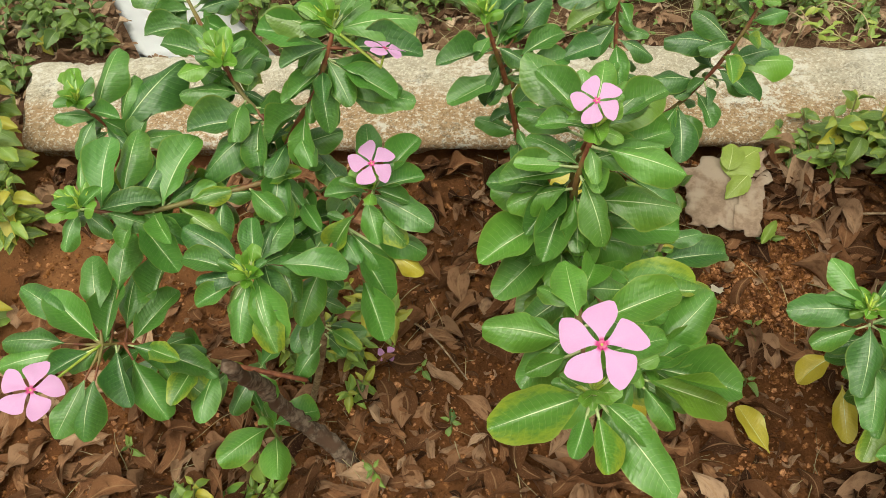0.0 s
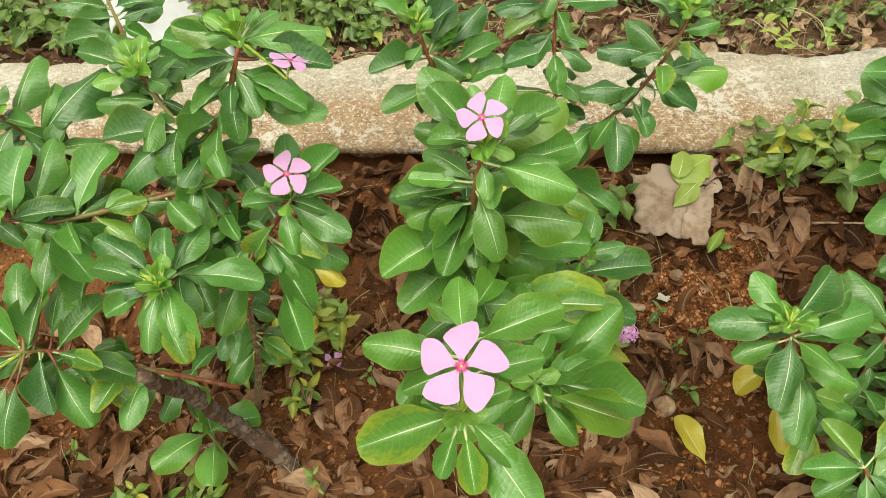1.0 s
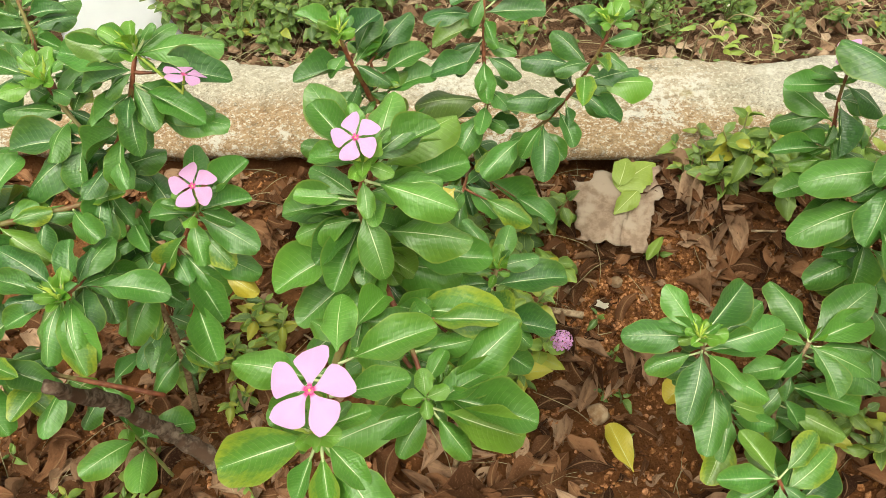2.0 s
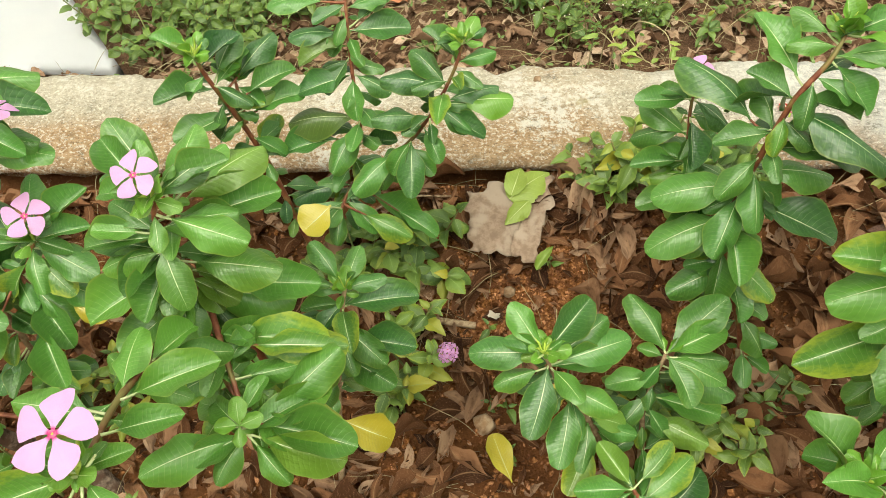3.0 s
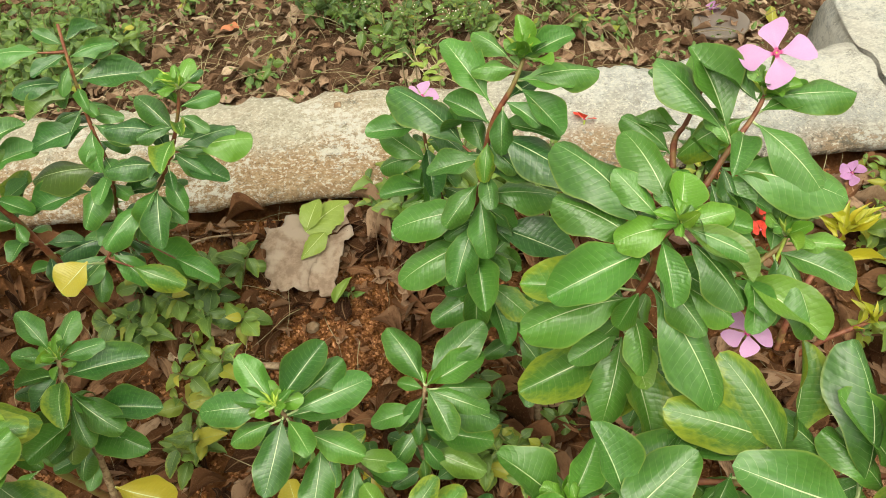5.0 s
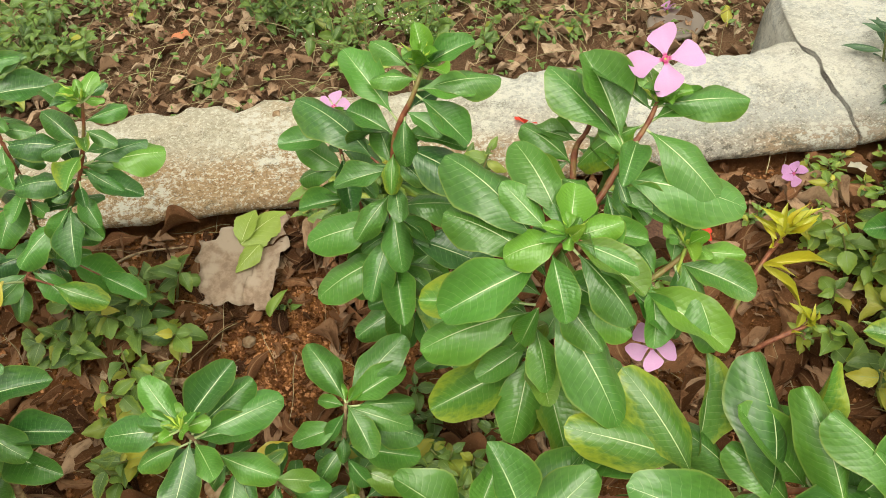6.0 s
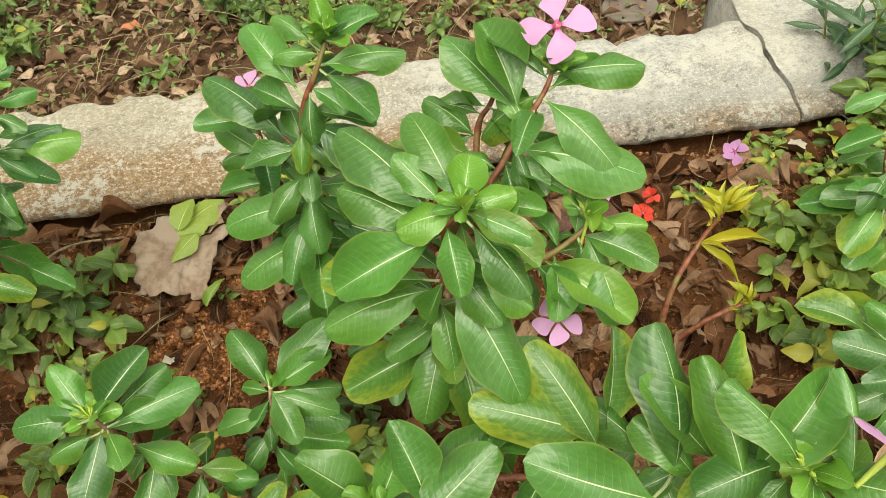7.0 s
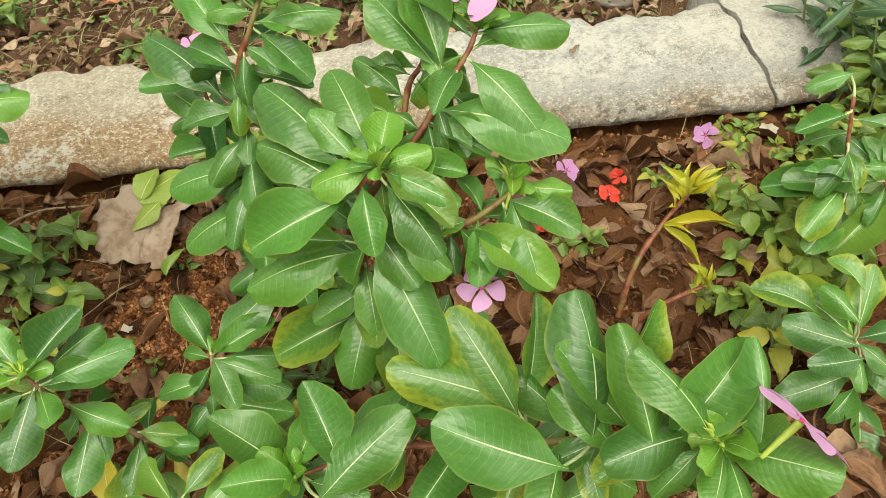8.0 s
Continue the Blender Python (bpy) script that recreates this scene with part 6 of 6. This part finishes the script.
lantana_head(0.358, 0.527, 0.050, 0.026, "small lilac lantana flower head on a thin stalk")


def dead_branch():
    """A short decayed stub that leans out of the soil."""
    bm = bmesh.new()
    tube(bm, [(-0.058, 0.520, -0.020), (-0.076, 0.535, 0.02), (-0.092, 0.541, 0.06), (-0.100, 0.537, 0.10), (-0.103, 0.525, 0.15), (-0.100, 0.508, 0.20), (-0.102, 0.485, 0.25), (-0.099, 0.462, 0.300)], 0.0104, 0.0058, 16, 0.10, 4)
    for v in bm.verts:
        v.co += noise.noise_vector(v.co * 55) * 0.0024 + noise.noise_vector(v.co * 170) * 0.0022
    return finish("dead_branch", bm, DEAD_WOOD)


solid("dead_branch", dead_branch(), "dark decayed branch stub leaning out of the soil", "branch")


def stick(name, pts, r0, r1, mat, label):
    bm = bmesh.new()
    tube(bm, [(x, y, ground_height(x, y) + z) for x, y, z in pts], r0, r1, 7, 0.15, int(r0 * 1e5))
    return solid(name, finish(name, bm, mat), label, "stick")


stick("stick", [(0.285, 0.640, 0.010), (0.335, 0.605, 0.016), (0.405, 0.575, 0.006)], 0.0055, 0.0045, TWIG, "pale broken stick lying on the soil")
stick("twig", [(0.44, 0.825, 0.018), (0.50, 0.80, 0.020), (0.58, 0.78, 0.016)], 0.0016, 0.0010, TWIG, "thin dry twig along the foot of the kerb")
stick("twig", [(0.28, 0.74, 0.014), (0.36, 0.755, 0.016), (0.43, 0.74, 0.010)], 0.0020, 0.0012, TWIG, "thin dry twig among fallen leaves")
stick("twig", [(0.02, 0.70, 0.010), (0.07, 0.645, 0.014), (0.10, 0.57, 0.008)], 0.0018, 0.0010, TWIG, "thin dry twig among fallen leaves")
stick("twig", [(0.64, 0.60, 0.010), (0.70, 0.575, 0.014), (0.75, 0.56, 0.008)], 0.0018, 0.0010, TWIG, "thin dry twig among fallen leaves")


solid("stone", pebble(3.0, 0.0125), "small brown crumbly stone on bare soil", "stone", m=lying(0.374, 0.452, 0, 0.006))
solid("stone", pebble(7.0, 0.008), "small brown crumbly stone on bare soil", "stone", m=lying(0.46, 0.60, 30, 0.004))


def board():
    """A white sheet of board, slightly sagging, lying behind the kerb."""
    bm = bmesh.new()
    corners = [Vector((-0.312, 1.465, 0)), Vector((-0.040, 1.322, 0)), Vector((-0.285, 2.05, 0)), Vector((-0.465, 2.06, 0))]
    n, grid = 12, []
    for i in range(n + 1):
        a, b = corners[0].lerp(corners[3], i / n), corners[1].lerp(corners[2], i / n)
        row = []
        for j in range(n + 1):
            p = a.lerp(b, j / n)
            row.append(bm.verts.new((p.x, p.y, 0.062 + 0.003 * noise.noise(p * 4))))
        grid.append(row)
    for i in range(n):
        for j in range(n):
            bm.faces.new((grid[i][j], grid[i][j + 1], grid[i + 1][j + 1], grid[i + 1][j]))
    bmesh.ops.solidify(bm, geom=bm.faces[:], thickness=0.004)
    return finish("white_board", bm, WHITE_BOARD)


solid("white_board", board(), "bluish-white flat sheet of board lying behind the kerb", "board")


def lid():
    bm = bmesh.new()
    rings = []
    for r, z in ((0.052, 0.0), (0.055, 0.006), (0.052, 0.010), (0.044, 0.008), (0.025, 0.009), (0.006, 0.009)):
        rings.append([bm.verts.new((r * math.cos(math.tau * k / 36), r * math.sin(math.tau * k / 36), z)) for k in range(36)])
    for a, b in zip(rings, rings[1:]):
        for k in range(36):
            bm.faces.new((a[k], a[(k + 1) % 36], b[(k + 1) % 36], b[k]))
    bm.faces.new(rings[-1])
    return finish("plastic_lid", bm, CLOUDY)


solid("plastic_lid", lid(), "cloudy brownish round plastic lid on the ground", "lid", m=lying(1.392, 1.005, 0, 0.008))


def scrap(x, y, lift, size, seed, label):
    bm = bmesh.new()
    r = random.Random(seed)
    grid = [[bm.verts.new(((i - 2) * size / 4 + r.uniform(-0.1, 0.1) * size, (j - 1.5) * size / 5 + r.uniform(-0.1, 0.1) * size, r.uniform(0, 0.3) * size)) for j in range(4)] for i in range(5)]
    for i in range(4):
        for j in range(3):
            bm.faces.new((grid[i][j], grid[i][j + 1], grid[i + 1][j + 1], grid[i + 1][j]))
    bmesh.ops.solidify(bm, geom=bm.faces[:], thickness=0.0006)
    return solid("paper_scrap", finish("paper_scrap", bm, PAPER), label, "litter", m=lying(x, y, seed * 40, lift))


scrap(1.225, 0.44, 0.03, 0.018, 3, "small crumpled white paper scrap among weeds")
scrap(1.485, 0.945, 0.012, 0.022, 5, "small crumpled white paper scrap on dry leaves")
scrap(0.430, 0.575, 0.012, 0.016, 8, "small pale scrap on the soil")


def hanging_weed():
    """A wilted climbing weed that trails over the kerb's back edge."""
    top = thing("trailing_weed", (0.765, 0.985, ground_height(0.765, 0.985)), "wilted pale green weed trailing over the kerb top", "weed")
    r = random.Random(12)
    for k in range(4):
        x = 0.735 + 0.02 * k
        pts = [(x, 0.99, ground_height(x, 0.99)), (x - 0.005, 0.945, 0.135), (x + r.uniform(-0.02, 0.02), 0.885, 0.150), (x + r.uniform(-0.02, 0.02), 0.845 - 0.02 * (k % 2), 0.137)]
        bm = bmesh.new()
        line = tube(bm, pts, 0.0011, 0.0007, 5, 0.1, k)
        hang("stem", finish("stem", bm, STRAW), top, Matrix())
        for q in range(5):
            p = line[6 + int(r.random() * (len(line) - 7))]
            a = r.uniform(0, 6.28)
            way = Vector((math.cos(a), math.sin(a) - 0.3, r.uniform(-0.1, 0.5)))
            s = r.uniform(0.014, 0.028)
            ob = hang("leaf", WEEDS[k % 3], top, axes(p, way, (0, 0, 1), (s * 0.5, s, s)))
            ob.color = (r.uniform(0.1, 0.5), 0.5, 0.6, 1)
    return top


hanging_weed()


# ---- grass and dry stalks behind the kerb ----
def joined(name, kinds, mat, label, category, smooth=True):
    """Many small pieces in one mesh; kinds: (mesh, list of poses)."""
    verts, faces, uvs, count = [], [], [], 0
    for me, poses in kinds:
        co = np.empty(len(me.vertices) * 3)
        me.vertices.foreach_get("co", co)
        co = co.reshape(-1, 3)
        polys = [tuple(p.vertices) for p in me.polygons]
        layer = me.uv_layers[0].data if me.uv_layers else None
        own = [tuple(d.uv) for d in layer] if layer else None
        for m in poses:
            a = np.array(m)
            verts.append(co @ a[:3, :3].T + a[:3, 3])
            faces += [tuple(i + count for i in p) for p in polys]
            if own:
                uvs += own
            count += len(co)
    me = bpy.data.meshes.new(name)
    me.from_pydata(np.concatenate(verts).tolist(), [], faces)
    if uvs:
        me.uv_layers.new(name="UVMap").data.foreach_set("uv", [c for q in uvs for c in q])
    me.polygons.foreach_set("use_smooth", [smooth] * len(faces))
    me.materials.append(mat)
    ob = new(name, me)
    ob.color = (0.0, 0.1, 0.25, 1)
    return tagged(ob, label, category, kind="stuff")


def blade_mesh():
    bm = bmesh.new()
    tube(bm, [(0, 0, 0), (0.02, 0.3, 0.03), (0.0, 0.7, -0.02), (0.06, 1.0, -0.1)], 0.010, 0.004, 4)
    return finish("stalk", bm, STRAW)


def along(s, n):
    return KERB_ALONG * s + KERB_AWAY * n


rnd = random.Random(77)
stalk, poses = blade_mesh(), []
for k in range(1100):
    p = along(rnd.uniform(-0.6, 1.3), 1.13 + 0.85 * rnd.random())
    a = rnd.uniform(0, 6.28)
    way = Vector((math.cos(a), math.sin(a), rnd.uniform(-0.05, 1.0)))
    size = rnd.uniform(0.03, 0.11)
    poses.append(axes(Vector((p.x, p.y, surface_height(p.x, p.y) + 0.010)), way, (0.1, 0.2, 1), (size * 0.8, size, size)))
for k in range(420):
    p = along(rnd.uniform(-0.6, 1.2), rnd.uniform(0.40, 0.885))
    a = rnd.uniform(0, 6.28)
    size = rnd.uniform(0.02, 0.09)
    poses.append(axes(Vector((p.x, p.y, surface_height(p.x, p.y) + 0.004)), Vector((math.cos(a), math.sin(a), rnd.uniform(-0.05, 0.25))), (0.1, 0.2, 1), (size * 0.8, size, size)))
joined("dry_stalks", [(stalk, poses)], STRAW, "thin dry straw stalks and rootlets on the ground", "dry grass")
poses = []
for k in range(1700):
    p = along(rnd.uniform(-0.5, 1.3), 1.14 + 0.9 * rnd.random())
    a = rnd.uniform(0, 6.28)
    way = Vector((math.cos(a), math.sin(a), rnd.uniform(0.1, 1.2)))
    size = rnd.uniform(0.007, 0.017)
    poses.append(axes(Vector((p.x, p.y, ground_height(p.x, p.y) + rnd.uniform(0.004, 0.05))), way, TO_LIGHT, (size * 0.5, size, size)))
joined("ground_cover", [(WEEDS[0], poses[::2]), (WEEDS[1], poses[1::2])], WEED_LEAF, "sparse small-leaved green ground cover behind the kerb", "weeds")


# ---- soil crumbs ----
def crumb(seed):
    bm = bmesh.new()
    bmesh.ops.create_icosphere(bm, subdivisions=1, radius=1.0)
    for v in bm.verts:
        v.co *= 1 + 1.1 * noise.noise(v.co * 2.3 + Vector((seed, 2, 1)))
        v.co.z *= 0.7
    return finish("crumb", bm, SOIL, False)


sets = [[], [], []]
for k in range(30000):
    s, n = rnd.uniform(-0.75, 1.35), rnd.uniform(0.36, 0.90) if k % 6 else rnd.uniform(1.1, 1.9)
    if k % 3 == 0:
        s, n = 0.25 + rnd.gauss(0, 0.11), 0.70 + rnd.gauss(0, 0.06)
    p = along(s, n)
    size = 0.0010 + 0.0034 * rnd.random() ** 3
    sets[k % 3].append(pose(p.x, p.y, surface_height(p.x, p.y) + 0.35 * size, rnd.uniform(0, 360), rnd.uniform(0, 360), 0) @ Matrix.Scale(size, 4))
joined("soil_crumbs", [(crumb(q * 3.1), sets[q]) for q in range(3)], GRIT, "loose red-brown soil crumbs and grit", "soil", False)


# ---- leaf litter ----
def litter_pose(s, n, low=0.001, high=0.010):
    p = along(s, n)
    size = rnd.uniform(0.022, 0.066)
    wide = rnd.uniform(0.26, 0.50)
    m = pose(p.x, p.y, surface_height(p.x, p.y) + rnd.uniform(low, high), rnd.uniform(-12, 12), rnd.uniform(-20, 20), rnd.uniform(0, 360))
    return m @ Matrix.Diagonal((size * wide, size, size * rnd.uniform(0.5, 1.0), 1)) @ Matrix.Translation((0, -0.5, 0))


def bare(s, n):
    """Patches of open soil in the bed."""
    return (((s - 0.27) / 0.09) ** 2 + ((n - 0.685) / 0.055) ** 2 < 1 or ((s - 0.24) / 0.10) ** 2 + ((n - 0.52) / 0.07) ** 2 < 0.9
            or (s < -0.25 and 0.66 < n < 0.76) or ((s + 0.10) / 0.10) ** 2 + ((n - 0.58) / 0.05) ** 2 < 0.8)


def litter_places(count, s0, s1, n0, n1):
    out = []
    while len(out) < count:
        s, n = rnd.uniform(s0, s1), rnd.uniform(n0, n1)
        p = along(s, n)
        if p.y > 1.33 and -0.312 - 0.257 * (p.y - 1.465) < p.x < -0.02 and p.x * 0.46 + p.y > 1.34:
            continue
        if not bare(s, n) or rnd.random() < 0.12:
            out.append((s, n))
    return out


litter = thing("leaf_litter", along(0.3, 0.6), "scattered brown dry fallen leaves on red soil", "dead leaves")
for s, n in litter_places(300, -0.45, 1.05, 0.42, 0.862):
    hang("dry_leaf", DRIES[rnd.randrange(12)], litter, litter_pose(s, n))
more = [[] for _ in DRIES]
for s, n in litter_places(2500, -0.75, 1.5, 0.22, 0.862):
    more[rnd.randrange(12)].append(litter_pose(s, n))
for k in range(120):
    more[rnd.randrange(12)].append(litter_pose(rnd.gauss(0.36, 0.07), min(0.862, rnd.gauss(0.825, 0.05)), 0.002, 0.014))
for k in range(3500):
    m = litter_pose(rnd.uniform(-0.6, 1.3), rnd.uniform(0.40, 0.868), 0.000, 0.005)
    more[rnd.randrange(12)].append(m @ Matrix.Scale(rnd.uniform(0.15, 0.42), 4))
joined("dry_leaf_layer", list(zip(DRIES, more)), DRY, "thick layer of brown dry fallen leaves", "dead leaves")
more = [[] for _ in DRIES]
for s, n in litter_places(5200, -1.35, 1.5, 1.08, 2.1):
    more[rnd.randrange(12)].append(litter_pose(s, n, 0.001, 0.018) @ Matrix.Diagonal((rnd.uniform(0.5, 0.95), rnd.uniform(0.6, 1.0), 0.8, 1)))
joined("bleached_leaf_layer", list(zip(DRIES, more)), BLEACHED, "layer of bleached tan dry leaves behind the kerb", "dead leaves")
